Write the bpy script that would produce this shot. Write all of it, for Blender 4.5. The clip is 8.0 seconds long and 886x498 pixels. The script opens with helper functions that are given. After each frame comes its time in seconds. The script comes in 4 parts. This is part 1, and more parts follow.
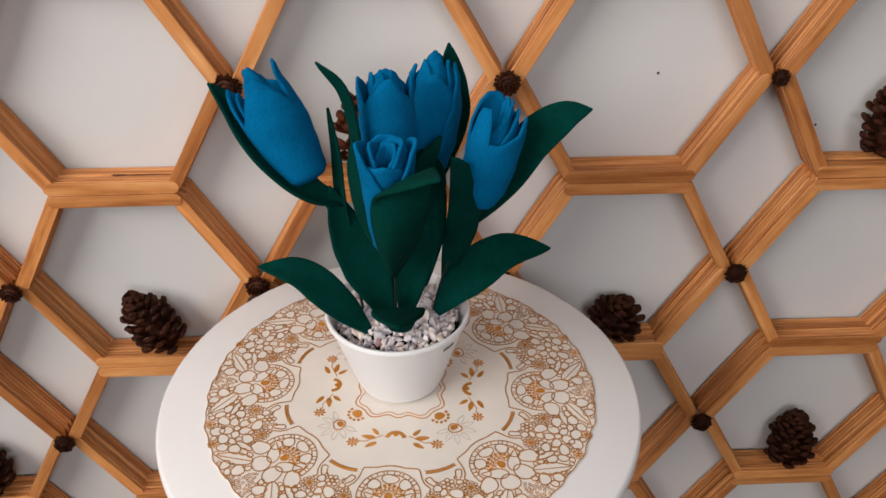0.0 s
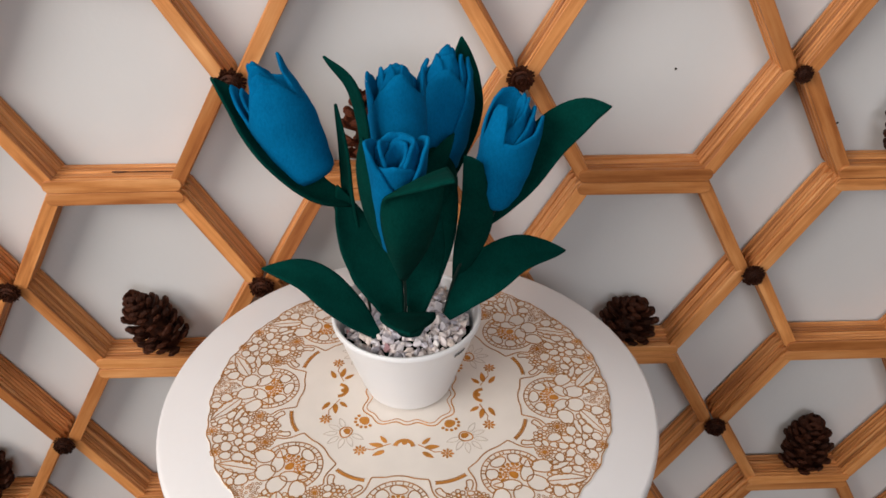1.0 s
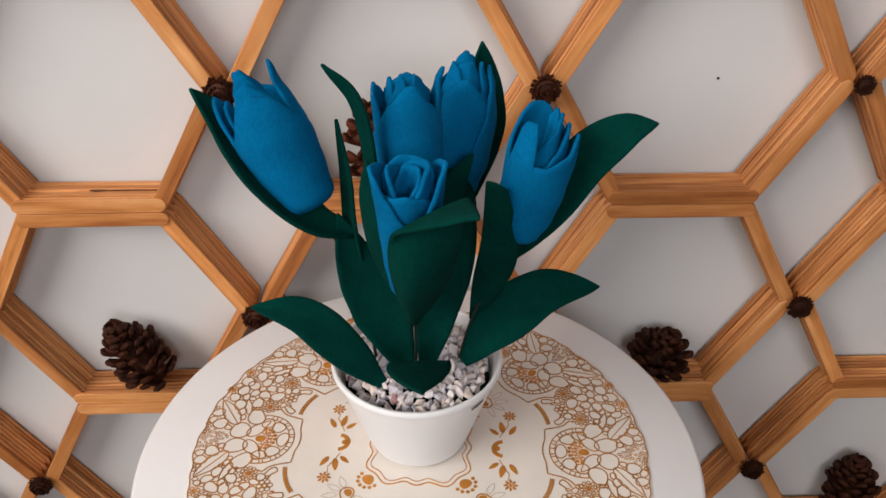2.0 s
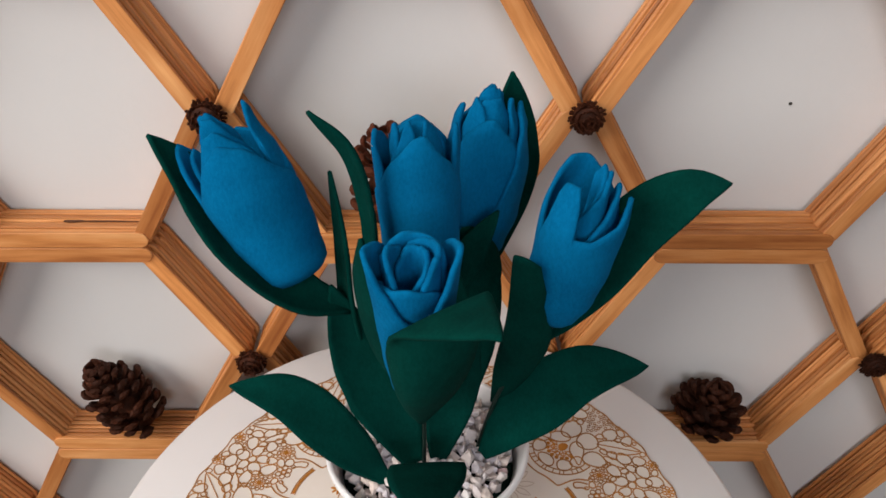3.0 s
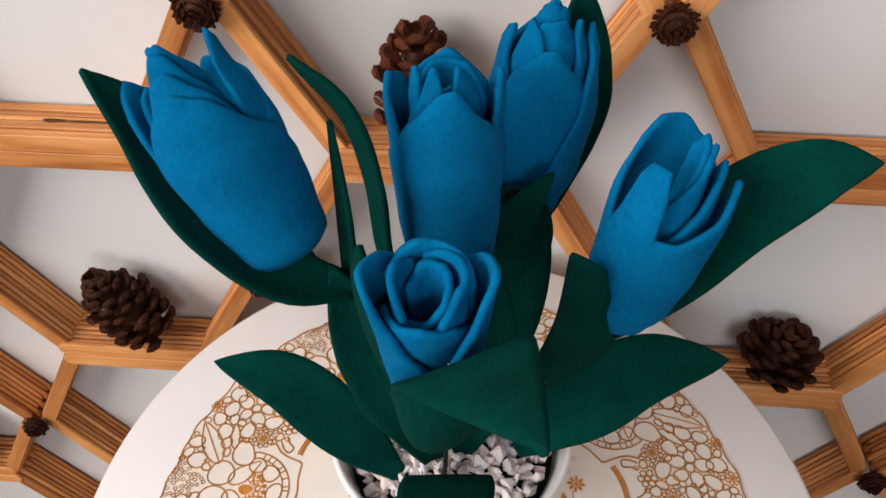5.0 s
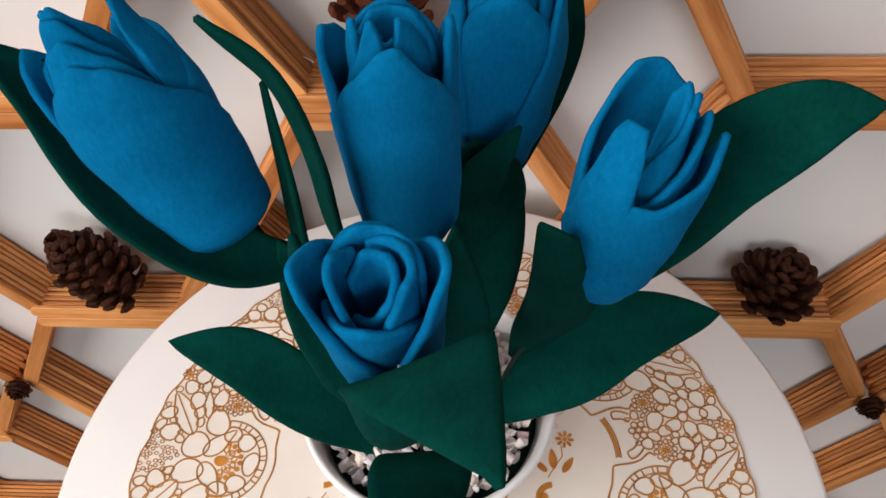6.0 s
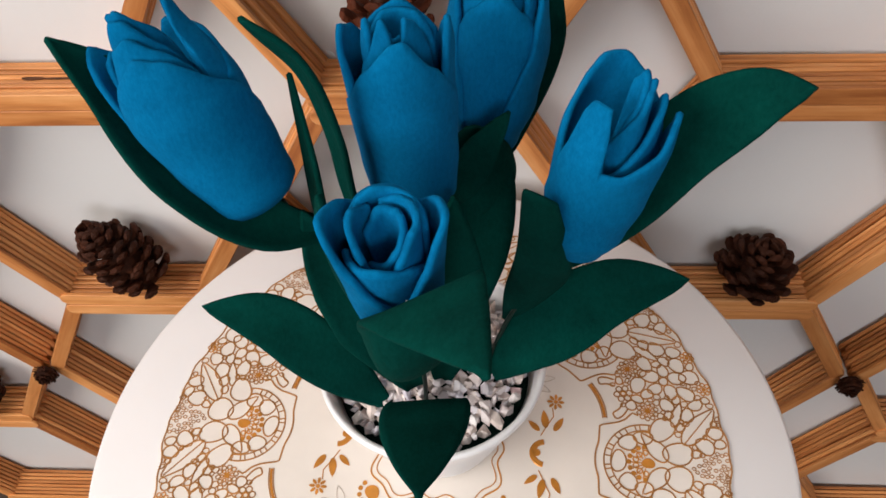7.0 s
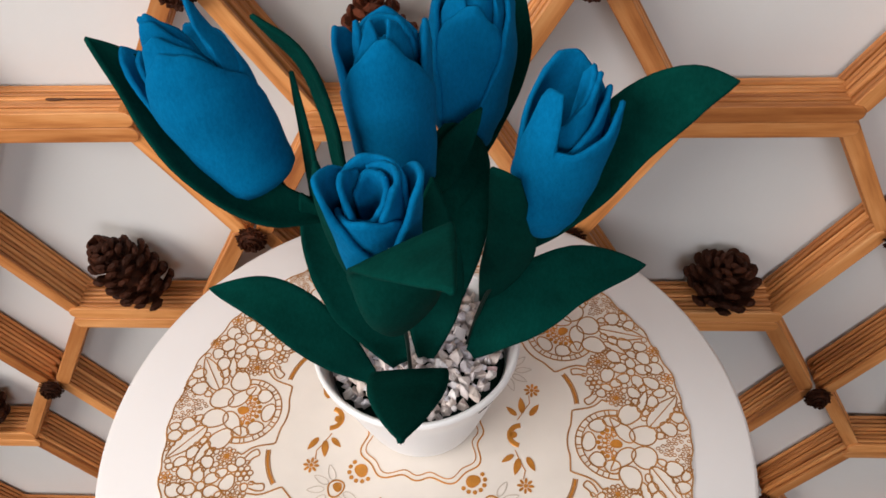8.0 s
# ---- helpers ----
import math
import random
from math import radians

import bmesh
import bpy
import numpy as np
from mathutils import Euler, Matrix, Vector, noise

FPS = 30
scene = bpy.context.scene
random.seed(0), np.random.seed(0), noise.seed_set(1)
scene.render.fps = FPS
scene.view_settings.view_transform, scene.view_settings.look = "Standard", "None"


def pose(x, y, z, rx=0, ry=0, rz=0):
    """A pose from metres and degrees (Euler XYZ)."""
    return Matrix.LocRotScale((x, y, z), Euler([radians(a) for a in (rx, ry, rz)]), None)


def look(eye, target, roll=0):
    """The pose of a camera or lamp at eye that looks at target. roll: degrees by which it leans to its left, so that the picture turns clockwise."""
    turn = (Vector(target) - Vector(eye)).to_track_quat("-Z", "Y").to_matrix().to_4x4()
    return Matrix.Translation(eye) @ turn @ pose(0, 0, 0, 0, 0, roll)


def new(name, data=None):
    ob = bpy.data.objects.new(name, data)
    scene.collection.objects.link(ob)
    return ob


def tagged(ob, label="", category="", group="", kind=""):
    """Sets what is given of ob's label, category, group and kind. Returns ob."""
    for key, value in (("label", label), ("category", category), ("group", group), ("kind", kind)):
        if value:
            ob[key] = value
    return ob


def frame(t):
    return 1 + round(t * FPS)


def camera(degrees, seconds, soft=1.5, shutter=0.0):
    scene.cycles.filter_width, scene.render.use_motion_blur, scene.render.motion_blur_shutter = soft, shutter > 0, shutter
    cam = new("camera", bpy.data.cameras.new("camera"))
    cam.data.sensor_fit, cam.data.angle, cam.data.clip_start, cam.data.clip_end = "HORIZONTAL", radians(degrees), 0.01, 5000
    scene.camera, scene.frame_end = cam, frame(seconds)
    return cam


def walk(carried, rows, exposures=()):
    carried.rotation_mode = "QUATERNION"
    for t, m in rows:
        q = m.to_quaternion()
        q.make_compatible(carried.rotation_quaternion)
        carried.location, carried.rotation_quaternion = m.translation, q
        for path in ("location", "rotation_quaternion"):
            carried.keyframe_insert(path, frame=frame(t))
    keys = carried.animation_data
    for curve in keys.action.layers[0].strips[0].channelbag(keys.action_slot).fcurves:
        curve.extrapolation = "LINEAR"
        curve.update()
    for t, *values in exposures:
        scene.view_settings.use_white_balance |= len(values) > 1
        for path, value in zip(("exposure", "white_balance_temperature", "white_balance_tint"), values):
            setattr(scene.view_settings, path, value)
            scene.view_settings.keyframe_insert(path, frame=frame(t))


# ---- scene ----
cam = camera(57.1, 8.0, soft=1.6)
PATH = [
    (0, (-0.038, 0.062, 1.371), (0.033, 1.741, 0.288), -0.2),
    (0.5, (-0.043, 0.066, 1.37), (0.026, 1.742, 0.281), -0.2),
    (1, (-0.044, 0.09, 1.361), (0.018, 1.763, 0.267), -0.1),
    (1.5, (-0.046, 0.141, 1.344), (0.011, 1.814, 0.249), -0.1),
    (1.7, (-0.05, 0.157, 1.334), (0.005, 1.837, 0.25), 0.0),
    (2.8, (-0.041, 0.29, 1.323), (-0.036, 1.958, 0.219), -0.7),
    (3, (-0.039, 0.315, 1.319), (-0.06, 1.967, 0.193), -0.3),
    (3.5, (-0.042, 0.369, 1.318), (-0.1, 1.943, 0.086), -0.3),
    (4, (-0.041, 0.419, 1.319), (-0.139, 1.913, -0.007), -0.8),
    (4.5, (-0.036, 0.443, 1.306), (-0.167, 1.865, -0.094), -0.5),
    (4.7, (-0.038, 0.443, 1.304), (-0.166, 1.865, -0.097), -0.4),
    (6, (-0.022, 0.49, 1.288), (-0.138, 1.75, -0.26), -3.5),
    (6.5, (-0.024, 0.477, 1.305), (-0.139, 1.723, -0.255), -3.9),
    (7, (-0.017, 0.44, 1.319), (-0.142, 1.714, -0.218), -4.1),
    (7.5, (-0.014, 0.41, 1.33), (-0.131, 1.739, -0.16), -3.8),
    (8, (-0.005, 0.371, 1.333), (-0.119, 1.748, -0.113), -3.4),
]
walk(cam, [(t, look(eye, target, roll)) for t, eye, target, roll in PATH], exposures=[(0.0, -0.1), (1.5, -0.07), (3.5, 0.03), (4.5, 0.15), (6.5, 0.23), (8.0, 0.15)])

# ---- light ----
LX, RX, BY, TOP = -2.2, 2.6, -2.8, 3.1      # inner faces of the room
world = bpy.data.worlds.new("sky")
scene.world = world
world.use_nodes = True
wn = world.node_tree.nodes
sky = wn.new("ShaderNodeTexSky")
sky.sky_type, sky.sun_disc = "NISHITA", False
sky.sun_elevation, sky.sun_rotation = radians(40), radians(200)
world.node_tree.links.new(sky.outputs[0], wn["Background"].inputs[0])
wn["Background"].inputs[1].default_value = 0.1


def area(name, place, target, w, h, watts, colour):
    data = bpy.data.lights.new(name, "AREA")
    data.shape, data.size, data.size_y, data.energy, data.color = "RECTANGLE", w, h, watts, colour
    ob = new(name, data)
    ob.matrix_world = look(place, target)
    return ob


# daylight in the opening of the side window
area("window_light", (LX + 0.06, -0.85, 2.3), (0.0, 0.5, 1.0), 2.5, 1.2, 90, (1.0, 0.93, 0.865))
# fill light added behind the camera, bluish, in a made-up opening
area("fill_light", (0.5, BY + 0.06, 2.4), (0.2, 0.5, 1.1), 1.7, 0.9, 43, (0.96, 0.95, 0.98))

# ---- materials ----


def material(name):
    m = bpy.data.materials.new(name)
    m.use_nodes = True
    return m, m.node_tree.nodes, m.node_tree.links, m.node_tree.nodes["Principled BSDF"]


def ramp(nodes, links, source, stops):
    r = nodes.new("ShaderNodeValToRGB")
    while len(r.color_ramp.elements) < len(stops):
        r.color_ramp.elements.new(0.5)
    for e, (p, c) in zip(r.color_ramp.elements, stops):
        e.position, e.color = p, (*c, 1)
    links.new(source, r.inputs[0])
    return r.outputs[0]


def coords(nodes, links, scale=(1, 1, 1), shift=0.0):
    tc = nodes.new("ShaderNodeTexCoord")
    mp = nodes.new("ShaderNodeMapping")
    mp.inputs["Scale"].default_value = scale
    links.new(tc.outputs["Object"], mp.inputs["Vector"])
    if shift:
        info = nodes.new("ShaderNodeObjectInfo")
        mul = nodes.new("ShaderNodeMath")
        mul.operation = "MULTIPLY"
        mul.inputs[1].default_value = shift
        links.new(info.outputs["Random"], mul.inputs[0])
        links.new(mul.outputs[0], mp.inputs["Location"])
    return mp.outputs[0]


def noise_tex(nodes, links, vec, scale, detail=4.0, rough=0.55):
    n = nodes.new("ShaderNodeTexNoise")
    n.inputs["Scale"].default_value, n.inputs["Detail"].default_value, n.inputs["Roughness"].default_value = scale, detail, rough
    links.new(vec, n.inputs["Vector"])
    return n.outputs["Fac"]


def mix(nodes, links, a, b, fac, kind="MIX"):
    m = nodes.new("ShaderNodeMix")
    m.data_type, m.blend_type = "RGBA", kind
    for sock, v in ((m.inputs[0], fac), (m.inputs[6], a), (m.inputs[7], b)):
        if isinstance(v, (int, float)):
            sock.default_value = v
        elif isinstance(v, tuple):
            sock.default_value = (*v, 1)
        else:
            links.new(v, sock)
    return m.outputs[2]


def bump(nodes, links, bsdf, height, strength, distance):
    b = nodes.new("ShaderNodeBump")
    b.inputs["Strength"].default_value, b.inputs["Distance"].default_value = strength, distance
    links.new(height, b.inputs["Height"])
    links.new(b.outputs[0], bsdf.inputs["Normal"])


def felt(name, dark, light, sheen):
    m, n, l, b = material(name)
    v = coords(n, l, shift=3.0)
    fine = noise_tex(n, l, v, 900, 5, 0.7)
    broad = noise_tex(n, l, v, 45, 4, 0.6)
    fibre = noise_tex(n, l, coords(n, l, (1, 0.7, 0.55), 2.0), 520, 5, 0.7)
    c = mix(n, l, ramp(n, l, broad, [(0.3, dark), (0.7, light)]), ramp(n, l, fibre, [(0.3, tuple(0.72 * x for x in dark)), (0.75, tuple(min(1, 1.35 * x + 0.004) for x in light))]), 0.35)
    l.new(c, b.inputs["Base Color"])
    b.inputs["Roughness"].default_value = 0.95
    b.inputs["Specular IOR Level"].default_value = 0.03
    b.inputs["Sheen Weight"].default_value = sheen
    b.inputs["Sheen Roughness"].default_value = 0.45
    b.inputs["Sheen Tint"].default_value = (*[min(1, x * 1.6 + 0.05) for x in light], 1)
    bump(n, l, b, fine, 0.3, 0.0006)
    return m


BLUE = felt("blue_felt", (0.0, 0.096, 0.23), (0.0, 0.131, 0.302), 0.06)
GREEN = felt("green_felt", (0.0, 0.0215, 0.0172), (0.0, 0.039, 0.0305), 0.02)


def wood_material(name, low, mid, high):
    m, n, l, b = material(name)
    v = coords(n, l, (2.2, 45, 30), 7.0)
    grain = noise_tex(n, l, v, 3.2, 6, 0.62)
    broad = noise_tex(n, l, coords(n, l, (6, 20, 6), 5.0), 2.0, 3)
    c1 = ramp(n, l, grain, [(0.25, low), (0.5, mid), (0.75, high)])
    info = n.new("ShaderNodeObjectInfo")
    tint = ramp(n, l, info.outputs["Random"], [(0.0, (0.68, 0.59, 0.51)), (0.5, (0.97, 0.94, 0.91)), (1.0, (1.15, 1.13, 1.08))])
    c2 = mix(n, l, c1, tint, 1.0, "MULTIPLY")
    c3 = mix(n, l, c2, ramp(n, l, broad, [(0.35, (0.84, 0.78, 0.7)), (0.65, (1.06, 1.05, 1.03))]), 0.8, "MULTIPLY")
    l.new(c3, b.inputs["Base Color"])
    b.inputs["Roughness"].default_value = 0.5
    b.inputs["Specular IOR Level"].default_value = 0.35
    bump(n, l, b, grain, 0.25, 0.0006)
    return m


WOOD = wood_material("varnished_stick_wood", (0.34, 0.108, 0.028), (0.65, 0.278, 0.092), (0.8, 0.42, 0.18))


def plain(name, colour, rough=0.5, spec=0.4, var=0.06, scale=30, relief=0.1, depth=0.0004, metal=0.0):
    m, n, l, b = material(name)
    v = coords(n, l)
    broad = noise_tex(n, l, v, scale, 4)
    fine = noise_tex(n, l, v, scale * 22, 3)
    lo, hi = tuple(x * (1 - var) for x in colour), tuple(min(1, x * (1 + var)) for x in colour)
    l.new(ramp(n, l, broad, [(0.3, lo), (0.7, hi)]), b.inputs["Base Color"])
    b.inputs["Roughness"].default_value, b.inputs["Specular IOR Level"].default_value = rough, spec
    b.inputs["Metallic"].default_value = metal
    bump(n, l, b, fine, relief, depth)
    return m


WALL = plain("white_wall_paint", (0.66, 0.655, 0.65), 0.85, 0.2, 0.025, 5, 0.25, 0.0012)
# for the unseen walls: kept dark so little light bounces back
ROOM = plain("dark_low_bounce_paint", (0.19, 0.175, 0.156), 0.85, 0.2, 0.04, 5, 0.2, 0.001)
TABLE = plain("white_lacquer", (0.79, 0.777, 0.782), 0.38, 0.35, 0.012, 8, 0.04)
# unseen floor: dark brown so the wall below the table stays dim
FLOOR = plain("dark_low_bounce_floor", (0.07, 0.048, 0.033), 0.5, 0.3, 0.2, 4)
PLASTIC = plain("white_plastic", (0.79, 0.79, 0.8), 0.36, 0.45, 0.012, 20, 0.05)
MAT_CREAM = plain("cream_vinyl", (0.76, 0.705, 0.645), 0.34, 0.45, 0.05, 16, 0.1)
MAT_LINE = plain("brown_printed_line", (0.42, 0.19, 0.05), 0.36, 0.5, 0.25, 60, 0.05, metal=0.25)
MAT_GOLD = plain("gold_foil_print", (0.56, 0.23, 0.035), 0.32, 0.5, 0.25, 60, 0.05, metal=0.35)
MAT_PALE = plain("pale_silver_print", (0.55, 0.47, 0.40), 0.4, 0.5, 0.1, 60, 0.05)
WIRE = plain("dark_green_wire", (0.004, 0.016, 0.012), 0.55, 0.3, 0.1, 60)
FOAM = plain("green_foam", (0.004, 0.022, 0.017), 0.9, 0.1, 0.2, 60)
FRAME_WHITE = plain("window_frame_white", (0.78, 0.78, 0.78), 0.4, 0.4, 0.02, 10)
KNOT = plain("dark_knot", (0.10, 0.035, 0.012), 0.6, 0.3, 0.4, 120)
LINT = plain("white_lint", (0.5, 0.55, 0.58), 0.9, 0.1, 0.05, 60)
MARK = plain("nail_hole", (0.05, 0.045, 0.04), 0.8, 0.2, 0.1, 60)
INK = plain("grey_ink", (0.12, 0.12, 0.12), 0.6, 0.3, 0.1, 60)


def cone_material(name, dark, mid, high):
    m, n, l, b = material(name)
    v = coords(n, l, shift=4.0)
    g = noise_tex(n, l, v, 160, 5, 0.6)
    info = n.new("ShaderNodeObjectInfo")
    c = ramp(n, l, g, [(0.3, dark), (0.6, mid), (0.85, high)])
    t = ramp(n, l, info.outputs["Random"], [(0.0, (0.7, 0.7, 0.7)), (1.0, (1.25, 1.2, 1.15))])
    l.new(mix(n, l, c, t, 1.0, "MULTIPLY"), b.inputs["Base Color"])
    b.inputs["Roughness"].default_value, b.inputs["Specular IOR Level"].default_value = 0.6, 0.14
    bump(n, l, b, g, 0.4, 0.001)
    return m


CONE = cone_material("pine_cone_scale", (0.014, 0.0042, 0.002), (0.058, 0.017, 0.0075), (0.2, 0.062, 0.026))
RED_CONE = cone_material("reddish_pine_cone_scale", (0.03, 0.007, 0.003), (0.12, 0.031, 0.013), (0.28, 0.085, 0.035))


def stone_material():
    m, n, l, b = material("marble_chips")
    v = coords(n, l, shift=6.0)
    g = noise_tex(n, l, v, 110, 5, 0.65)
    info = n.new("ShaderNodeObjectInfo")
    base = ramp(n, l, info.outputs["Random"], [(0.0, (0.50, 0.48, 0.53)), (0.3, (0.76, 0.71, 0.72)), (0.55, (0.78, 0.67, 0.60)), (0.8, (0.66, 0.63, 0.70)), (0.985, (0.84, 0.81, 0.79)), (1.0, (0.34, 0.13, 0.15))])
    c = mix(n, l, base, ramp(n, l, g, [(0.3, (0.7, 0.69, 0.72)), (0.6, (1.08, 1.07, 1.06))]), 0.85, "MULTIPLY")
    l.new(c, b.inputs["Base Color"])
    b.inputs["Roughness"].default_value, b.inputs["Specular IOR Level"].default_value = 0.6, 0.35
    bump(n, l, b, g, 0.4, 0.0012)
    return m


STONE = stone_material()

# ---- building helpers ----


def mesh_of(name, verts, faces, mat, smooth=False):
    me = bpy.data.meshes.new(name)
    me.from_pydata([tuple(v) for v in verts], [], faces)
    me.materials.append(mat)
    if smooth:
        me.polygons.foreach_set("use_smooth", [True] * len(me.polygons))
    me.update()
    return me


def thing(name, place, label, category, group="", kind=""):
    ob = new(name)
    ob.location = place
    ob.empty_display_size = 0.02
    return tagged(ob, label, category, group, kind)


def origin_of(ob):
    o = Vector(ob.location)
    while ob.parent:
        ob = ob.parent
        o += Vector(ob.location)
    return o


def part(name, geo, mat, parent, label="", smooth=True):
    """One mesh under a thing, from (verts, faces) in world places."""
    o = origin_of(parent)
    me = mesh_of(name, [Vector(v) - o for v in geo[0]], geo[1], mat, smooth)
    ob = new(name, me)
    ob.parent = parent
    return tagged(ob, label)


def box(x0, x1, y0, y1, z0, z1):
    v = [(x, y, z) for x in (x0, x1) for y in (y0, y1) for z in (z0, z1)]
    return v, [(0, 1, 3, 2), (4, 6, 7, 5), (0, 4, 5, 1), (2, 3, 7, 6), (0, 2, 6, 4), (1, 5, 7, 3)]


def joined(*geos):
    v, f = [], []
    for gv, gf in geos:
        k = len(v)
        v += list(gv)
        f += [tuple(i + k for i in q) for q in gf]
    return v, f


def lathe(profile, centre, n=64, closed=False):
    """A turned form: (radius, height) rows round a standing axis."""
    v, f = [], []
    for r, z in profile:
        for i in range(n):
            a = 2 * math.pi * i / n
            v.append((centre[0] + r * math.cos(a), centre[1] + r * math.sin(a), centre[2] + z))
    m = len(profile)
    for j in range(m if closed else m - 1):
        k = (j + 1) % m
        for i in range(n):
            f.append((j * n + i, j * n + (i + 1) % n, k * n + (i + 1) % n, k * n + i))
    if not closed:
        f.append(tuple(range(n))[::-1])
        f.append(tuple((m - 1) * n + i for i in range(n)))
    return v, f


def spline(pts, n):
    """n + 1 places along a smooth line through pts."""
    p = [Vector(q) for q in pts]
    p = [2 * p[0] - p[1], *p, 2 * p[-1] - p[-2]]
    out = []
    for k in range(n + 1):
        s = k / n * (len(p) - 3)
        i = min(int(s), len(p) - 4)
        t = s - i
        a, b, c, d = p[i:i + 4]
        out.append(0.5 * (2 * b + (c - a) * t + (2 * a - 5 * b + 4 * c - d) * t * t + (3 * b - a - 3 * c + d) * t ** 3))
    return out


def tube(pts, radius, n=8, steps=20):
    line = spline(pts, steps)
    v, f = [], []
    for i, c in enumerate(line):
        t = (line[min(i + 1, steps)] - line[max(i - 1, 0)]).normalized()
        a = t.cross(Vector((0.3, 1, 0.2))).normalized()
        b = t.cross(a)
        for k in range(n):
            w = 2 * math.pi * k / n
            v.append(c + radius * (math.cos(w) * a + math.sin(w) * b))
    for i in range(steps):
        for k in range(n):
            f.append((i * n + k, i * n + (k + 1) % n, (i + 1) * n + (k + 1) % n, (i + 1) * n + k))
    f += [tuple(range(n))[::-1], tuple(steps * n + k for k in range(n))]
    return v, f


def sheet(grid, thick):
    """A felt sheet of real thickness over a grid of places."""
    nu, nv = len(grid), len(grid[0])
    norm = [[None] * nv for _ in range(nu)]
    for i in range(nu):
        for j in range(nv):
            du = grid[min(i + 1, nu - 1)][j] - grid[max(i - 1, 0)][j]
            dv = grid[i][min(j + 1, nv - 1)] - grid[i][max(j - 1, 0)]
            c = du.cross(dv)
            norm[i][j] = c.normalized() if c.length > 1e-12 else None
    for i in range(nu):
        for j in range(nv):
            if norm[i][j] is None:
                near = [norm[a][b] for a in range(max(0, i - 1), min(nu, i + 2)) for b in range(max(0, j - 1), min(nv, j + 2)) if norm[a][b] is not None]
                norm[i][j] = near[0] if near else Vector((0, 0, 1))
    v = [grid[i][j] + norm[i][j] * thick / 2 for i in range(nu) for j in range(nv)]
    v += [grid[i][j] - norm[i][j] * thick / 2 for i in range(nu) for j in range(nv)]
    k = nu * nv
    f = []
    for i in range(nu - 1):
        for j in range(nv - 1):
            a, b, c, d = i * nv + j, (i + 1) * nv + j, (i + 1) * nv + j + 1, i * nv + j + 1
            f += [(a, b, c, d), (k + d, k + c, k + b, k + a)]
    ring = [(i, 0) for i in range(nu)] + [(nu - 1, j) for j in range(1, nv)] + [(i, nv - 1) for i in range(nu - 2, -1, -1)] + [(0, j) for j in range(nv - 2, 0, -1)]
    rim = []
    for i, j in ring:
        # a rounded cut edge: a middle row a little outside
        inner = grid[min(max(i, 1), nu - 2)][min(max(j, 1), nv - 2)]
        out = grid[i][j] - inner
        rim.append(grid[i][j] + (out.normalized() * thick * 0.3 if out.length > 1e-9 else Vector()))
    r0 = len(v)
    v += rim
    n = len(ring)
    for q in range(n):
        i, j = ring[q]
        i2, j2 = ring[(q + 1) % n]
        a, b = i * nv + j, i2 * nv + j2
        f += [(b, a, r0 + q, r0 + (q + 1) % n), (r0 + (q + 1) % n, r0 + q, k + a, k + b)]
    return v, f


# ---- the room ----
WY = 0.984          # face of the panelled wall


def setting(name, geo, mat, label, category):
    ob = new(name, mesh_of(name, geo[0], geo[1], mat))
    return tagged(ob, label, category, kind="structure")


# floor out of view, added; its dark colour holds back light from below
setting("floor", box(LX - 0.12, RX + 0.12, BY - 0.12, WY + 0.12, -0.1, 0.0), FLOOR, "unseen dark brown floor added to limit bounced light", "floor")
# ceiling out of view, added as a white reflector for the lamps
setting("ceiling", box(LX - 0.12, RX + 0.12, BY - 0.12, WY + 0.12, TOP, TOP + 0.1), WALL, "unseen white ceiling added to bounce the light down", "ceiling")
setting("wall_north", box(LX - 0.12, RX + 0.12, WY, WY + 0.12, 0, TOP), WALL, "white painted wall behind the wooden hexagon shelves", "wall")
# side walls out of view, added to enclose and dim the bounced light
setting("wall_east", box(RX, RX + 0.12, BY - 0.12, WY, 0, TOP), ROOM, "unseen dark beige side wall added to limit bounced light", "wall")
# unseen wall; its opening is only there for the added fill light
setting("wall_south", joined(box(LX - 0.12, -0.4, BY - 0.12, BY, 0, TOP), box(1.4, RX, BY - 0.12, BY, 0, TOP), box(-0.4, 1.4, BY - 0.12, BY, 2.9, TOP), box(-0.4, 1.4, BY - 0.12, BY, 0, 1.9)), ROOM, "unseen dark wall with an opening added for the fill light", "wall")
setting("wall_west", joined(box(LX - 0.12, LX, BY, -2.2, 0, TOP), box(LX - 0.12, LX, 0.5, WY, 0, TOP), box(LX - 0.12, LX, -2.2, 0.5, 0, 1.6), box(LX - 0.12, LX, -2.2, 0.5, 2.95, TOP)), ROOM, "unseen dark beige side wall with a window opening", "wall")
w1 = thing("window_1", (LX, -0.85, 1.6), "white framed window in the side wall", "window", kind="structure")
part("window_frame", joined(box(LX - 0.09, LX - 0.03, -2.2, 0.5, 1.6, 1.65), box(LX - 0.09, LX - 0.03, -2.2, 0.5, 2.9, 2.95), box(LX - 0.09, LX - 0.03, -2.2, -2.15, 1.65, 2.9), box(LX - 0.09, LX - 0.03, 0.45, 0.5, 1.65, 2.9)), FRAME_WHITE, w1, smooth=False)
# made-up frame round the fill light, out of view
w2 = thing("fill_opening", (0.5, BY, 1.9), "unseen white frame added round the fill light", "window", kind="structure")
part("window_frame", joined(box(-0.4, 1.4, BY - 0.09, BY - 0.03, 1.9, 1.95), box(-0.4, 1.4, BY - 0.09, BY - 0.03, 2.85, 2.9), box(-0.4, -0.35, BY - 0.09, BY - 0.03, 1.95, 2.85), box(1.35, 1.4, BY - 0.09, BY - 0.03, 1.95, 2.85)), FRAME_WHITE, w2, smooth=False)

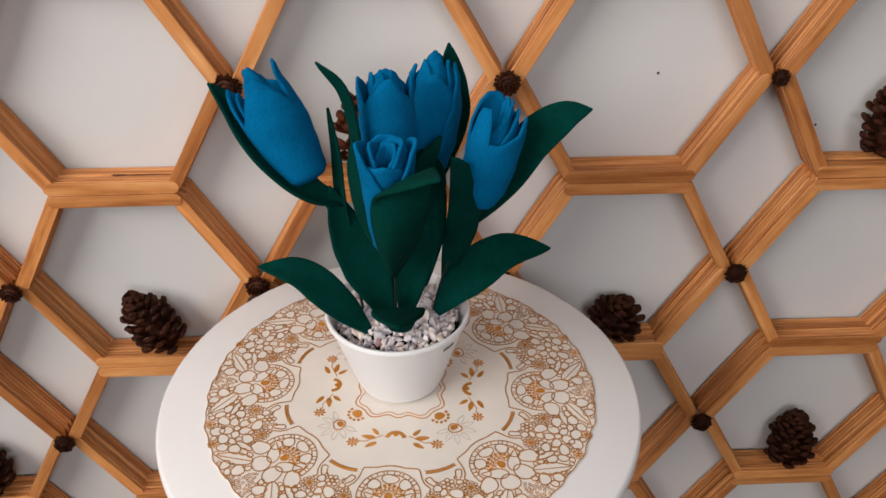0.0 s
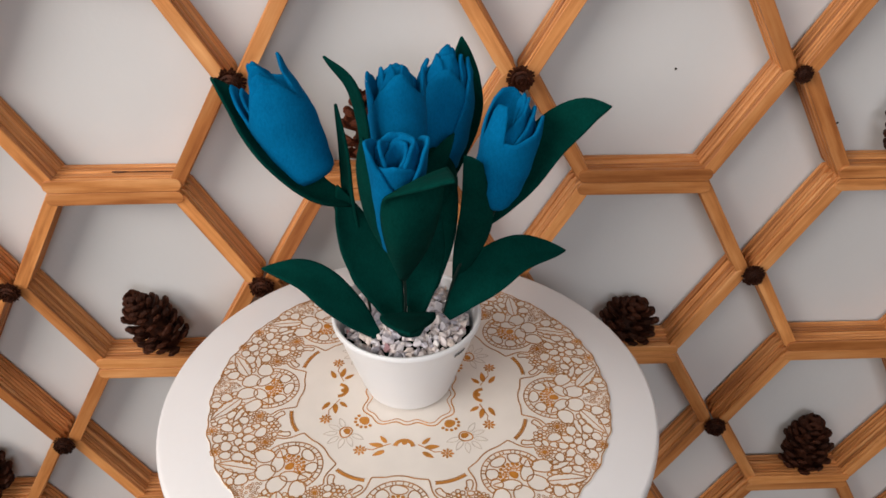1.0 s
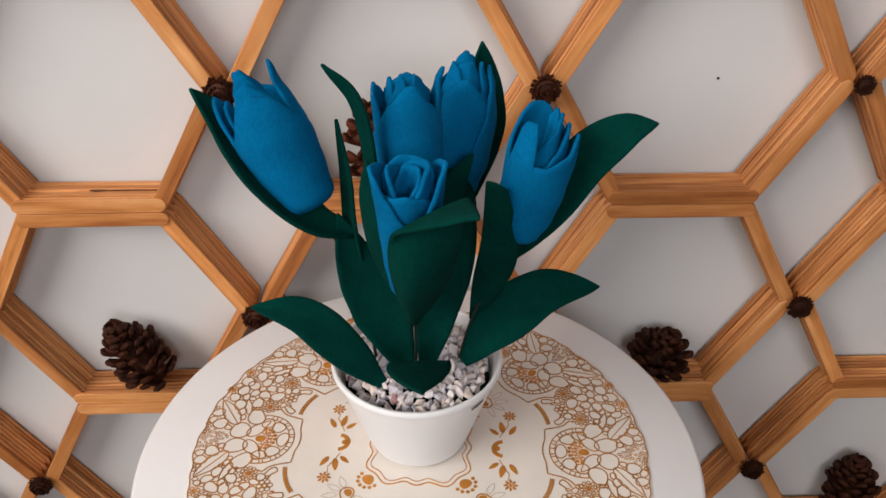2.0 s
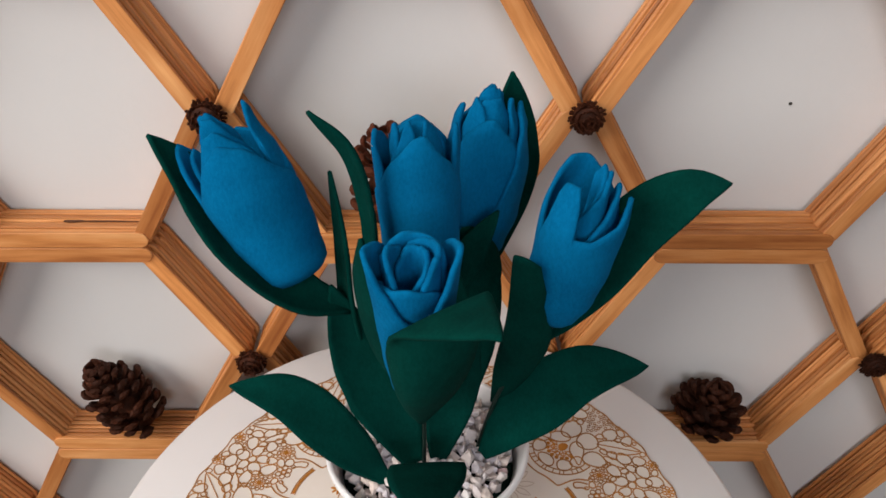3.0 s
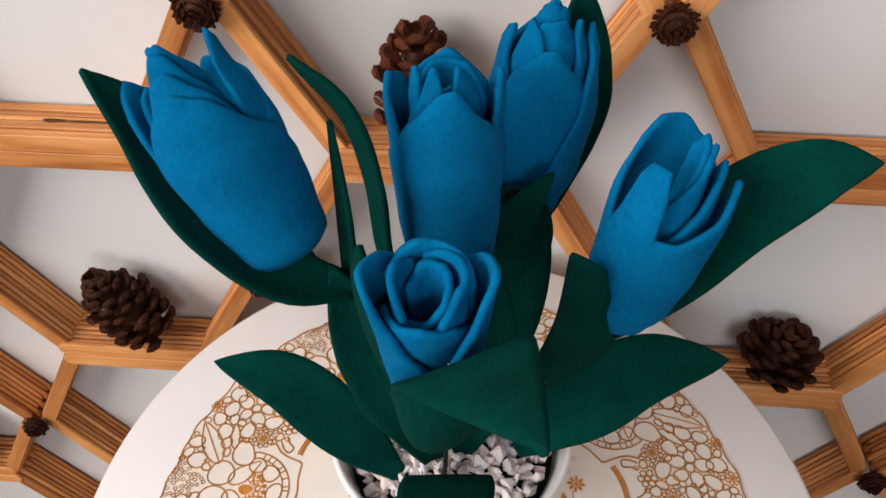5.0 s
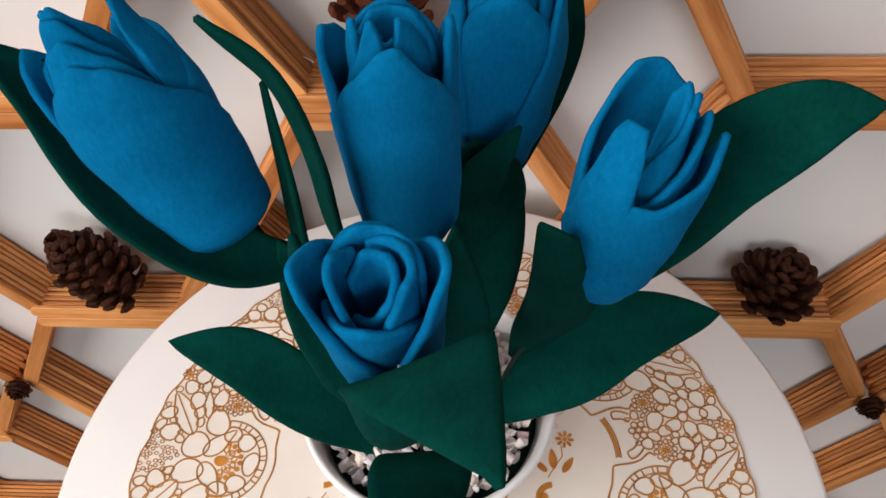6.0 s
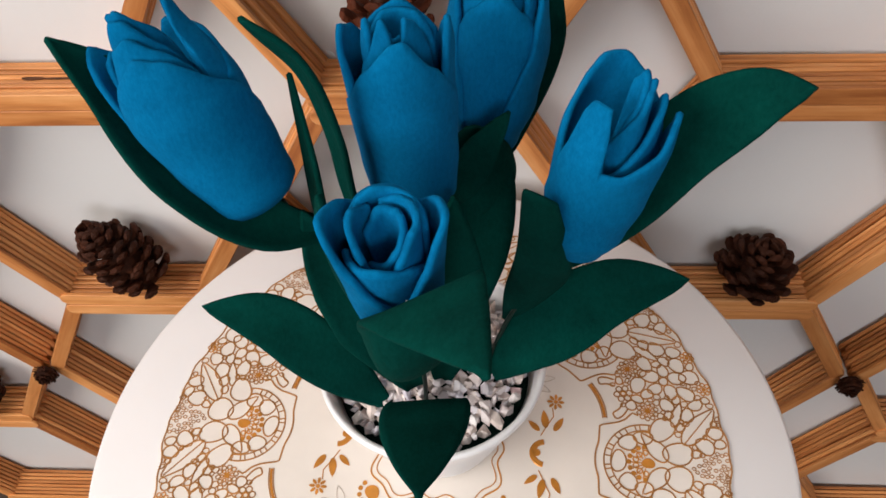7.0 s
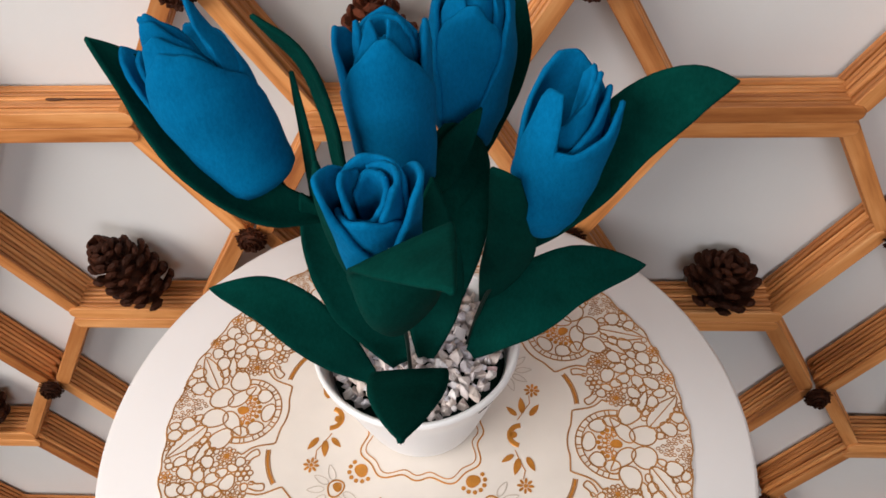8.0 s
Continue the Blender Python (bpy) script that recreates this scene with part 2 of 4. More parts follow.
# ---- the round table ----
TZ = 0.787
TC = (-0.0555, 0.7005)
table = thing("round_table", (TC[0], TC[1], 0), "round white lacquered side table against the wall", "table")
part("tabletop", lathe([(0.2, TZ - 0.026), (0.236, TZ - 0.026), (0.2445, TZ - 0.022), (0.2475, TZ - 0.012), (0.2475, TZ - 0.006), (0.246, TZ - 0.0015), (0.243, TZ), (0.12, TZ)], (*TC, 0), 128), TABLE, table)
part("pedestal", lathe([(0.05, 0.02), (0.035, 0.06), (0.028, 0.2), (0.028, 0.6), (0.05, 0.72), (0.11, TZ - 0.0262)], (*TC, 0), 48), TABLE, table)
part("foot", lathe([(0.17, 0.0), (0.175, 0.008), (0.17, 0.018), (0.05, 0.03)], (*TC, 0), 64), TABLE, table)

# ---- the printed doily ----
DC = Vector((-0.0545, 0.7015, TZ))
DR = 0.2008
doily = thing("doily", DC, "round cream vinyl doily with brown and gold lace print", "doily")


def strip(line, width, high=0.0005, z=0.0012, close=False):
    """A raised printed line along flat places."""
    n = len(line)
    v, f = [], []
    for i in range(n):
        a = line[(i - 1) % n] if close or i > 0 else line[0]
        b = line[(i + 1) % n] if close or i < n - 1 else line[-1]
        dx, dy = b[0] - a[0], b[1] - a[1]
        q = math.hypot(dx, dy) or 1.0
        nx, ny = -dy / q * width / 2, dx / q * width / 2
        x, y = line[i]
        v += [(x + nx, y + ny, z), (x + 0.7 * nx, y + 0.7 * ny, z + high), (x - 0.7 * nx, y - 0.7 * ny, z + high), (x - nx, y - ny, z)]
    for i in range(n if close else n - 1):
        j = (i + 1) % n
        for k in range(3):
            f.append((i * 4 + k, i * 4 + k + 1, j * 4 + k + 1, j * 4 + k))
    return v, f


def patch(line, high=0.0005, z=0.0012):
    """A raised printed spot with that outline."""
    n = len(line)
    v = [(x, y, z) for x, y in line] + [(x, y, z + high) for x, y in line]
    return v, [(i, (i + 1) % n, n + (i + 1) % n, n + i) for i in range(n)] + [tuple(n + i for i in range(n))]


def ring2(cx, cy, rx, ry=None, turn=0.0, n=18, point=0.0, wob=0.0, seed=0):
    """A closed outline: an oval, drawn out to a point along its x where point > 0, wobbly by wob."""
    ry = rx if ry is None else ry
    rnd = random.Random(seed)
    p1, p2 = rnd.uniform(0, 6), rnd.uniform(0, 6)
    out = []
    for k in range(n):
        a = 2 * math.pi * k / n
        w = 1 + wob * (math.sin(2 * a + p1) + 0.7 * math.sin(3 * a + p2))
        x = rx * math.cos(a) * w * (1 + point * max(0, math.cos(a)) ** 6)
        y = ry * math.sin(a) * w * (1 - point * 0.6 * max(0, math.cos(a)))
        out.append((cx + x * math.cos(turn) - y * math.sin(turn), cy + x * math.sin(turn) + y * math.cos(turn)))
    return out


def around(cx, cy, r, a0, a1, n, bumps=()):
    out = []
    for k in range(n + 1):
        a = radians(a0 + (a1 - a0) * k / n)
        rr = r + sum(h * max(0.0, 1 - abs(math.degrees(a) - c) / w) ** 1.6 for c, h, w in bumps)
        out.append((cx + rr * math.cos(a), cy + rr * math.sin(a)))
    return out


LW = 0.00122
FR = 0.1435         # heart of each large flower
sector, gold = [], []
taken = []          # ovals already drawn, to keep the filling off them


def outline(line, w=LW):
    sector.append(strip(line, w, close=True))


def block(x, y, r):
    taken.append((FR + x, y, r))


# the arch: an outer line with two corners, and a ring of beads
ARCH = around(FR, 0, 0.0352, 98, 262, 60, [(141, 0.0062, 20), (219, 0.0062, 20), (104, 0.004, 12), (256, 0.004, 12)])
sector.append(strip(ARCH, LW * 1.15))
sector.append(strip(around(FR, 0, 0.0292, 84, 276, 44), LW))
sector.append(strip(around(FR, 0, 0.0246, 84, 276, 44), LW * 0.8))
for k in range(18):
    a = radians(86 + 11 * k + 2.5 * math.sin(2.3 * k))
    sector.append(strip([(FR + r * math.cos(a), r * math.sin(a)) for r in (0.0246, 0.0268, 0.0292)], LW * 0.85))
for k in range(17):
    a = radians(96 + 10.5 * k)
    block(0.0335 * math.cos(a), 0.0335 * math.sin(a), 0.0062)
block(0, 0, 0.0292)
# five rounded petals inside the beads
for k, (deg, rx, ry) in enumerate(((96, 0.0052, 0.0064), (131, 0.0056, 0.0068), (180, 0.0054, 0.0078), (229, 0.0056, 0.0068), (264, 0.0052, 0.0064))):
    a = radians(deg)
    outline(ring2(FR + 0.0192 * math.cos(a), 0.0192 * math.sin(a), rx, ry, a, 20, 0.0, 0.07, k))
# the gold fan of stamens
gold.append(patch(ring2(FR + 0.001, 0, 0.0044, 0.0040, 0, 14, 0.0, 0.08, 3)))
for ring_r, num, size in ((0.0078, 6, 0.0019), (0.0122, 9, 0.0018)):
    for k in range(num):
        a = radians(96 + 168 * k / (num - 1))
        ring = ring2(FR + ring_r * math.cos(a), ring_r * math.sin(a), size, n=9)
        gold.append(patch(ring) if ring_r > 0.01 else strip(ring, 0.0010, close=True))
for k in range(7):
    a = radians(104 + 152 * k / 6)
    gold.append(strip([(FR + q * math.cos(a), q * math.sin(a)) for q in (0.004, 0.0118)], 0.0008))
# the open flower beyond: two pointed petals, two round ones, two at the sides
for sg in (1, -1):
    outline(ring2(FR + 0.0068, 0.0108 * sg, 0.0102, 0.0062, radians(131 * sg), 22, 0.45, 0.03, 4))
    outline(ring2(FR + 0.0215, 0.0092 * sg, 0.0098, 0.0088, radians(12 * sg), 22, 0.0, 0.06, 7 + sg))
    outline(ring2(FR + 0.0110, 0.0265 * sg, 0.0094, 0.0082, radians(50 * sg), 22, 0.0, 0.08, 12 + sg))
    block(0.0068, 0.0108 * sg, 0.0085)
    block(0.0215, 0.0092 * sg, 0.0092)
    block(0.0110, 0.0265 * sg, 0.0088)
    # the large two-part leaves at the rim and a slim one behind each
    for x, y, turn, ln, wd in ((0.0355, 0.0300, 54, 0.0165, 0.0072), (0.0215, 0.0385, 74, 0.0092, 0.0033)):
        outline(ring2(FR + x, y * sg, ln, wd, radians(turn * sg), 22, 0.3, 0.03, 5))
        c, s_ = math.cos(radians(turn * sg)), math.sin(radians(turn * sg))
        if wd > 0.005:
            sector.append(strip([(FR + x + q * c, y * sg + q * s_) for q in (-ln * 0.95, 0, ln * 1.15)], LW * 0.8))
        for q in (-0.75, -0.35, 0.1, 0.55, 0.95):
            block(x + q * ln * c, y * sg + q * ln * s_, wd * (0.9 - 0.3 * abs(q)))
    # gold seed heads at the arch's shoulders, ringed by beads
    cx, cy = 0.0015, 0.0405 * sg
    gold.append(patch(ring2(FR + cx, cy, 0.0021, n=10)))
    for num, rad, size, lines in ((6, 0.0036, 0.0012, gold), (10, 0.0062, 0.0016, sector)):
        for k in range(num):
            a = 2 * math.pi * k / num + 0.3
            lines.append(strip(ring2(FR + cx + rad * math.cos(a), cy + rad * math.sin(a), size, n=9), 0.0009, close=True))
    block(cx, cy, 0.0078)
# the netted wedge of seeds at the rim
net = random.Random(21)
spots = []
for _ in range(500):
    x = net.uniform(0.0315, 0.0545)
    y = net.uniform(-1, 1) * 0.6 * (x - 0.0275)
    if math.hypot(FR + x, y) < 0.1985 and all(math.hypot(x - a, y - b) > 0.0029 for a, b in spots):
        spots.append((x, y))
        outline(ring2(FR + x, y, 0.0014, 0.0012, 0, 8), LW * 0.5)
for x in (0.034, 0.040, 0.046, 0.051):
    for q in (-0.7, 0, 0.7):
        block(x, q * 0.6 * (x - 0.0275), 0.0042)
# on the seam between two sectors: gold berries at the rim, a flower, a rosette with two curls
SEAM = radians(22.5)


def seam(r, side):
    """A place at radius r, set sideways from the seam."""
    return r * math.cos(SEAM) - side * math.sin(SEAM), r * math.sin(SEAM) + side * math.cos(SEAM)


def reserve(x, y, r):
    taken.append((x, y, r))


for r, side in ((0.1955, -0.0135), (0.1955, 0.0145)):
    cx, cy = seam(r, side)
    gold.append(patch(ring2(cx, cy, 0.0016, n=8)))
    for k in range(7):
        a = 2 * math.pi * k / 7
        gold.append(strip(ring2(cx + 0.0037 * math.cos(a), cy + 0.0037 * math.sin(a), 0.0015, n=9), 0.0009, close=True))
    reserve(cx, cy, 0.0054)
cx, cy = seam(0.1705, 0.001)
outline(ring2(cx, cy, 0.0034, n=14, wob=0.05))
for k, (deg, ln) in enumerate(((20, 0.0066), (92, 0.0052), (160, 0.0068), (228, 0.0056), (300, 0.006))):
    a = radians(deg)
    outline(ring2(cx + (0.0036 + ln) * math.cos(a), cy + (0.0036 + ln) * math.sin(a), ln, ln * 0.78, a, 18, 0.0, 0.08, k + 30))
reserve(cx, cy, 0.0125)
cx, cy = seam(0.1385, 0.0)
for k in range(6):
    a = radians(60 * k + 12)
    outline(ring2(cx + 0.0046 * math.cos(a), cy + 0.0046 * math.sin(a), 0.0022, n=10), LW * 0.85)
gold.append(strip(ring2(cx, cy, 0.0019, n=10), 0.0012, close=True))
reserve(cx, cy, 0.0070)
for sg in (1, -1):
    curl = [seam(0.1350, 0.0075 * sg), seam(0.1305, 0.0108 * sg), seam(0.1255, 0.0125 * sg), seam(0.1262, 0.0172 * sg), seam(0.1312, 0.0165 * sg), seam(0.1365, 0.0128 * sg)]
    sector.append(strip([(p.x, p.y) for p in spline([(x, y, 0) for x, y in curl], 30)], LW * 1.1))
    reserve(*seam(0.131, 0.0145 * sg), 0.0052)
# cells that fill the rest
rnd_d = random.Random(11)
for want in (0.0062, 0.0050, 0.0040, 0.0031, 0.0023, 0.0017):
    for _ in range(1500):
        rad, ang = rnd_d.uniform(0.119, 0.1985), rnd_d.uniform(-22.5, 22.5)
        x, y = rad * math.cos(radians(ang)), rad * math.sin(radians(ang))
        if rad + want > 0.1992 or rad - want < 0.1325:
            continue
        turned = []
        for k in (-45, 0, 45):
            c, s_ = math.cos(radians(k)), math.sin(radians(k))
            turned.append((x * c - y * s_, x * s_ + y * c))
        if any(math.hypot(tx - a, ty - b) < want + r - 0.0009 for tx, ty in turned for a, b, r in taken):
            continue
        taken.append((x, y, want))
        outline(ring2(x, y, want * 1.1, want * rnd_d.uniform(0.84, 1.05), rnd_d.uniform(0, 6), 12, 0.0, 0.09, rnd_d.randrange(999)), LW * (0.75 if want < 0.003 else 1.0))

SECTOR = mesh_of("lace_line", *joined(*sector), MAT_LINE)
SECTOR_GOLD = mesh_of("gold_stamen", *joined(*gold), MAT_GOLD)

# crescents, garland and middle frame
crescent = around(0.0715, 0, 0.049, -17, 17, 18)
CRESCENT = mesh_of("crescent", *joined(strip(crescent, 0.0022)), MAT_GOLD)
CRESCENT_EDGE = mesh_of("crescent_edge", *joined(strip(around(0.0715, 0, 0.0506, -17.5, 17.5, 18), 0.0008), strip(around(0.0715, 0, 0.0474, -17.5, 17.5, 18), 0.0008)), MAT_LINE)


def daisy(cx, cy, r, n=8):
    out = [patch(ring2(cx, cy, r * 0.25, n=8))]
    for k in range(n):
        a = 2 * math.pi * k / n
        out.append(patch(ring2(cx + 0.66 * r * math.cos(a), cy + 0.66 * r * math.sin(a), r * 0.36, r * 0.17, a, 8)))
    return out


def bough(x, y, turn, size):
    return patch(ring2(x, y, size, size * 0.45, radians(turn), 12, 0.3))


g = []
for sg in (1, -1):
    g += daisy(0.0795, 0.041 * sg, 0.0062)
    g += [bough(0.0725, 0.0255 * sg, 100 * sg, 0.0062), bough(0.082, 0.0225 * sg, 60 * sg, 0.0055), bough(0.0655, 0.020 * sg, 140 * sg, 0.0048)]
    g.append(strip([(0.0775, 0.036 * sg), (0.0785, 0.029 * sg), (0.0745, 0.022 * sg), (0.0700, 0.013 * sg)], 0.0008))
g.append(strip(around(0.0735, 0, 0.0085, 95, 265, 18), 0.0045))
g.append(patch(ring2(0.068, 0.0, 0.0028, n=10)))
GARLAND = mesh_of("gold_garland", *joined(*g), MAT_GOLD)
pq = [patch(ring2(0.0585, 0, 0.0052, n=14, wob=0.08))]
for k in range(7):
    a = radians(-90 + 30 * k)
    pq.append(patch(ring2(0.0585 + 0.0088 * math.cos(a), 0.0088 * math.sin(a), 0.0017, n=8)))
pq += [strip(ring2(0.081, 0, 0.0068, 0.0058, 0, 18, 0.0, 0.08, 2), 0.0014, close=True), patch(ring2(0.0795, 0, 0.0036, n=12, wob=0.1))]
PAW = mesh_of("gold_blossom", *joined(*pq), MAT_GOLD)
pl = []
for turn, d in ((-70, 0.0125), (-35, 0.014), (0, 0.0145), (35, 0.014), (70, 0.0125), (110, 0.0125), (-110, 0.0125)):
    a = radians(turn)
    pl.append(strip(ring2(0.081 + d * math.cos(a), d * math.sin(a), 0.0056, 0.0026, a, 14, 0.3), 0.0006, close=True))
PALE = mesh_of("pale_leaves", *joined(*pl), MAT_PALE)
mid = []
for off, w in ((0.0, 0.0013), (-0.0042, 0.0008)):
    line = []
    for k in range(144):
        a = 2 * math.pi * k / 144
        rr = 0.0475 + off + 0.0045 * math.cos(4 * a + math.pi) + 0.0022 * math.cos(12 * a)
        line.append((rr * math.cos(a), rr * math.sin(a)))
    mid.append(strip(line, w, close=True))
MIDDLE = mesh_of("middle_frame", *joined(*mid), MAT_GOLD)


def printed(name, me, turn):
    ob = new(name, me)
    ob.parent = doily
    ob.matrix_local = pose(0, 0, 0, 0, 0, turn)
    return tagged(ob, kind="stuff") if me in (SECTOR, SECTOR_GOLD) else ob


# the vinyl disc with a softly scalloped edge
edge = []
for k in range(288):
    a = 2 * math.pi * k / 288
    rr = DR + 0.0009 * math.sin(8 * (a + radians(5)) * 3) + 0.0007 * math.sin(56 * a)
    edge.append((rr * math.cos(a), rr * math.sin(a)))
dv = [(x, y, 0.0002) for x, y in edge] + [(x, y, 0.001) for x, y in edge] + [(x * 0.996, y * 0.996, 0.0013) for x, y in edge]
nd = len(edge)
df = [(j * nd + i, j * nd + (i + 1) % nd, (j + 1) * nd + (i + 1) % nd, (j + 1) * nd + i) for j in range(2) for i in range(nd)] + [tuple(2 * nd + i for i in range(nd)), tuple(range(nd))[::-1]]
disc = new("vinyl_disc", mesh_of("vinyl_disc", dv, df, MAT_CREAM))
disc.parent = doily
rimline = new("rim_line", mesh_of("rim_line", *strip([(x * 0.9935, y * 0.9935) for x, y in edge], 0.0012, close=True), MAT_LINE))
rimline.parent = doily
for k in range(8):
    printed("lace_line", SECTOR, -5 + 45 * k)
    printed("gold_stamen", SECTOR_GOLD, -5 + 45 * k)
    printed("crescent", CRESCENT, 17.5 + 45 * k)
    printed("crescent_edge", CRESCENT_EDGE, 17.5 + 45 * k)
for k in range(4):
    printed("gold_garland", GARLAND, -5 + 90 * k)
    printed("gold_blossom", PAW, 40 + 90 * k)
    printed("pale_leaves", PALE, 40 + 90 * k)
printed("middle_frame", MIDDLE, -5)


# ---- the flower pot and its chips ----
PC = Vector((-0.056, 0.7165, TZ + 0.0022))
pot = thing("flower_pot", PC, "white ribbed plastic flower pot standing on the doily", "flower pot")
PH, PR, PB = 0.0925, 0.0722, 0.042
prof = [(PB - 0.004, 0.0), (PB, 0.002)]
for i in range(1, 61):
    h = 0.002 + (PH - 0.0085) * i / 60
    r = PB + (PR - 0.0008 - PB) * (h / PH) ** 0.96
    prof.append((r + (0.00035 if i % 2 else -0.00035) * (1 if 6 < i < 46 else 0), h))
prof += [(PR - 0.0016, PH - 0.006), (PR - 0.0002, PH - 0.0052), (PR, PH - 0.0042), (PR, PH - 0.001), (PR - 0.001, PH), (PR - 0.003, PH), (PR - 0.0042, PH - 0.002), (PR - 0.0092, PH - 0.02), (PB - 0.002, 0.004), (0.004, 0.004)]
part("shell", lathe(prof, PC, 96), PLASTIC, pot)
# a smudged stamp of unreadable letters below the rim
for k in range(5):
    a = radians(-48 + 2.4 * k)
    d = Vector((math.cos(a), math.sin(a), 0))
    s = Vector((-d.y, d.x, 0))
    c = PC + d * (PR - 0.0054) + Vector((0, 0, PH - 0.0165))
    up = Vector((0, 0, 1)) * 0.0018 + d * 0.0007
    q = [c + s * 0.0009 * a1 + up * (b1 + 0.3 * math.sin(k * 2.1)) + d * e for e in (0.0, 0.0006) for a1, b1 in ((-1, -1), (1, -1), (1, 1), (-1, 1))]
    part("stamp_bar", (q, [(0, 1, 2, 3), (7, 6, 5, 4), (0, 4, 5, 1), (1, 5, 6, 2), (2, 6, 7, 3), (3, 7, 4, 0)]), INK, pot, "small dark stamped mark", False)

GZ = PC.z + PH - 0.016
foam = lathe([(0.03, -0.045), (PR - 0.0255, -0.045), (PR - 0.0105, -0.006), (PR - 0.0125, -0.003), (0.03, -0.002)], (PC.x, PC.y, GZ - 0.002), 48)
fo = thing("flower_foam", (PC.x, PC.y, GZ), "dark green foam filling inside the pot", "foam")
part("block", foam, FOAM, fo)

gravel = thing("gravel", (PC.x, PC.y, GZ), "loose pale grey and pinkish marble chips filling the pot", "gravel")
rng = random.Random(5)
chips = []
for k in range(9):
    bm = bmesh.new()
    sc = (rng.uniform(0.95, 1.2), rng.uniform(0.78, 1.0), rng.uniform(0.62, 0.86))
    for _ in range(15):
        q = Vector((rng.gauss(0, 1), rng.gauss(0, 1), rng.gauss(0, 1))).normalized() * rng.uniform(0.85, 1.15)
        bm.verts.new((q.x * sc[0], q.y * sc[1], q.z * sc[2]))
    bmesh.ops.convex_hull(bm, input=bm.verts)
    me = bpy.data.meshes.new("chip")
    bm.to_mesh(me)
    bm.free()
    me.materials.append(STONE)
    chips.append(me)
bed = []            # the chips below the upper layer, joined
placed = []
tries = 0
while len(placed) < 298 and tries < 90000:
    tries += 1
    rr = (PR - 0.0125) * math.sqrt(rng.random())
    if len(placed) < 42:        # a row along the rim first
        rr = PR - 0.0145 + rng.uniform(-0.0015, 0.001)
    a = rng.uniform(0, 2 * math.pi)
    x, y = rr * math.cos(a), rr * math.sin(a)
    size = rng.uniform(0.0040, 0.0062) if tries < 30000 else rng.uniform(0.0028, 0.004)
    if any((x - px) ** 2 + (y - py) ** 2 < (0.62 * (size + ps)) ** 2 for px, py, ps in placed):
        continue
    dome = 0.016 * max(0.0, 1 - (rr / (PR - 0.01)) ** 2)
    m = Matrix.LocRotScale((x, y, 0.0025 + dome + rng.uniform(-0.0018, 0.003)), Euler((rng.uniform(0, 6), rng.uniform(0, 6), rng.uniform(0, 6))), (size * rng.uniform(0.9, 1.25), size, size * rng.uniform(0.85, 1.05)))
    ob = new("chip", chips[rng.randrange(9)])
    ob.parent = gravel
    ob.matrix_local = m
    placed.append((x, y, size))
for k in range(260):
    a, rr = rng.uniform(0, 2 * math.pi), (PR - 0.0165) * math.sqrt(rng.random())
    dome = 0.016 * max(0.0, 1 - (rr / (PR - 0.01)) ** 2)
    m = Matrix.LocRotScale((rr * math.cos(a), rr * math.sin(a), dome - 0.001 + rng.uniform(-0.001, 0.001)), Euler((rng.uniform(0, 6), rng.uniform(0, 6), rng.uniform(0, 6))), (rng.uniform(0.004, 0.0056),) * 3)
    me = chips[rng.randrange(9)]
    bed.append(([m @ v.co for v in me.vertices], [tuple(p.vertices) for p in me.polygons]))
under = new("chip_bed", mesh_of("chip_bed", *joined(*bed), STONE))
under.parent = gravel
tagged(under, kind="stuff")

# ---- felt tulips ----
FELT = 0.0029


def leaf(spine, width, facing, cup=0.0, crease=0.0, fat=0.45, base=0.12, steps=26, curl=0.0, twist=0.0, straight=False):
    """A pointed felt leaf along spine: facing is the side it shows, fat where it is widest, base its width at the start."""
    line = spline(spine, steps)
    nu = 11
    grid = [[None] * (steps + 1) for _ in range(nu)]
    for j, c in enumerate(line):
        t = (line[min(j + 1, steps)] - line[max(j - 1, 0)]).normalized()
        v = j / steps
        n = Vector(facing)
        if twist:
            n = Matrix.Rotation(radians(twist) * v, 3, t) @ n
        n = (n - t * n.dot(t)).normalized()
        s = t.cross(n)
        if v < fat:
            w = base + (1 - base) * math.sin(math.pi / 2 * v / fat) ** 1.1
        else:
            w = (1 - (v - fat) / (1 - fat)) ** 0.85 if straight else math.cos(math.pi / 2 * (v - fat) / (1 - fat)) ** 0.85
        w = max(w, 0.03) * width / 2 * (1 + 0.06 * noise.noise((6 * v, width * 400, spine[0][0] * 90)))
        for i in range(nu):
            u = 2 * i / (nu - 1) - 1
            grid[i][j] = c + s * (u * w) + n * (cup * w * u * u + crease * w * abs(u) + curl * w * math.sin(5 * v + 2.5 * u) * 0.3)
    return sheet(grid, FELT)


def ribbon(rows, steps=30, nu=13):
    """A felt sheet through cross rows of three places: left edge, middle, right edge."""
    edges = [spline([r[k] for r in rows], steps) for k in range(3)]
    grid = []
    for i in range(nu):
        u = 2 * i / (nu - 1) - 1
        a, b, c = 0.5 * u * (u - 1), 1 - u * u, 0.5 * u * (u + 1)
        grid.append([edges[0][j] * a + edges[1][j] * b + edges[2][j] * c for j in range(steps + 1)])
    return sheet(grid, FELT)


def profile(rows, v):
    for (a, ra), (b, rb) in zip(rows, rows[1:]):
        if v <= b:
            t = (v - a) / (b - a)
            t = t * t * (3 - 2 * t)
            return ra + (rb - ra) * t
    return rows[-1][1]


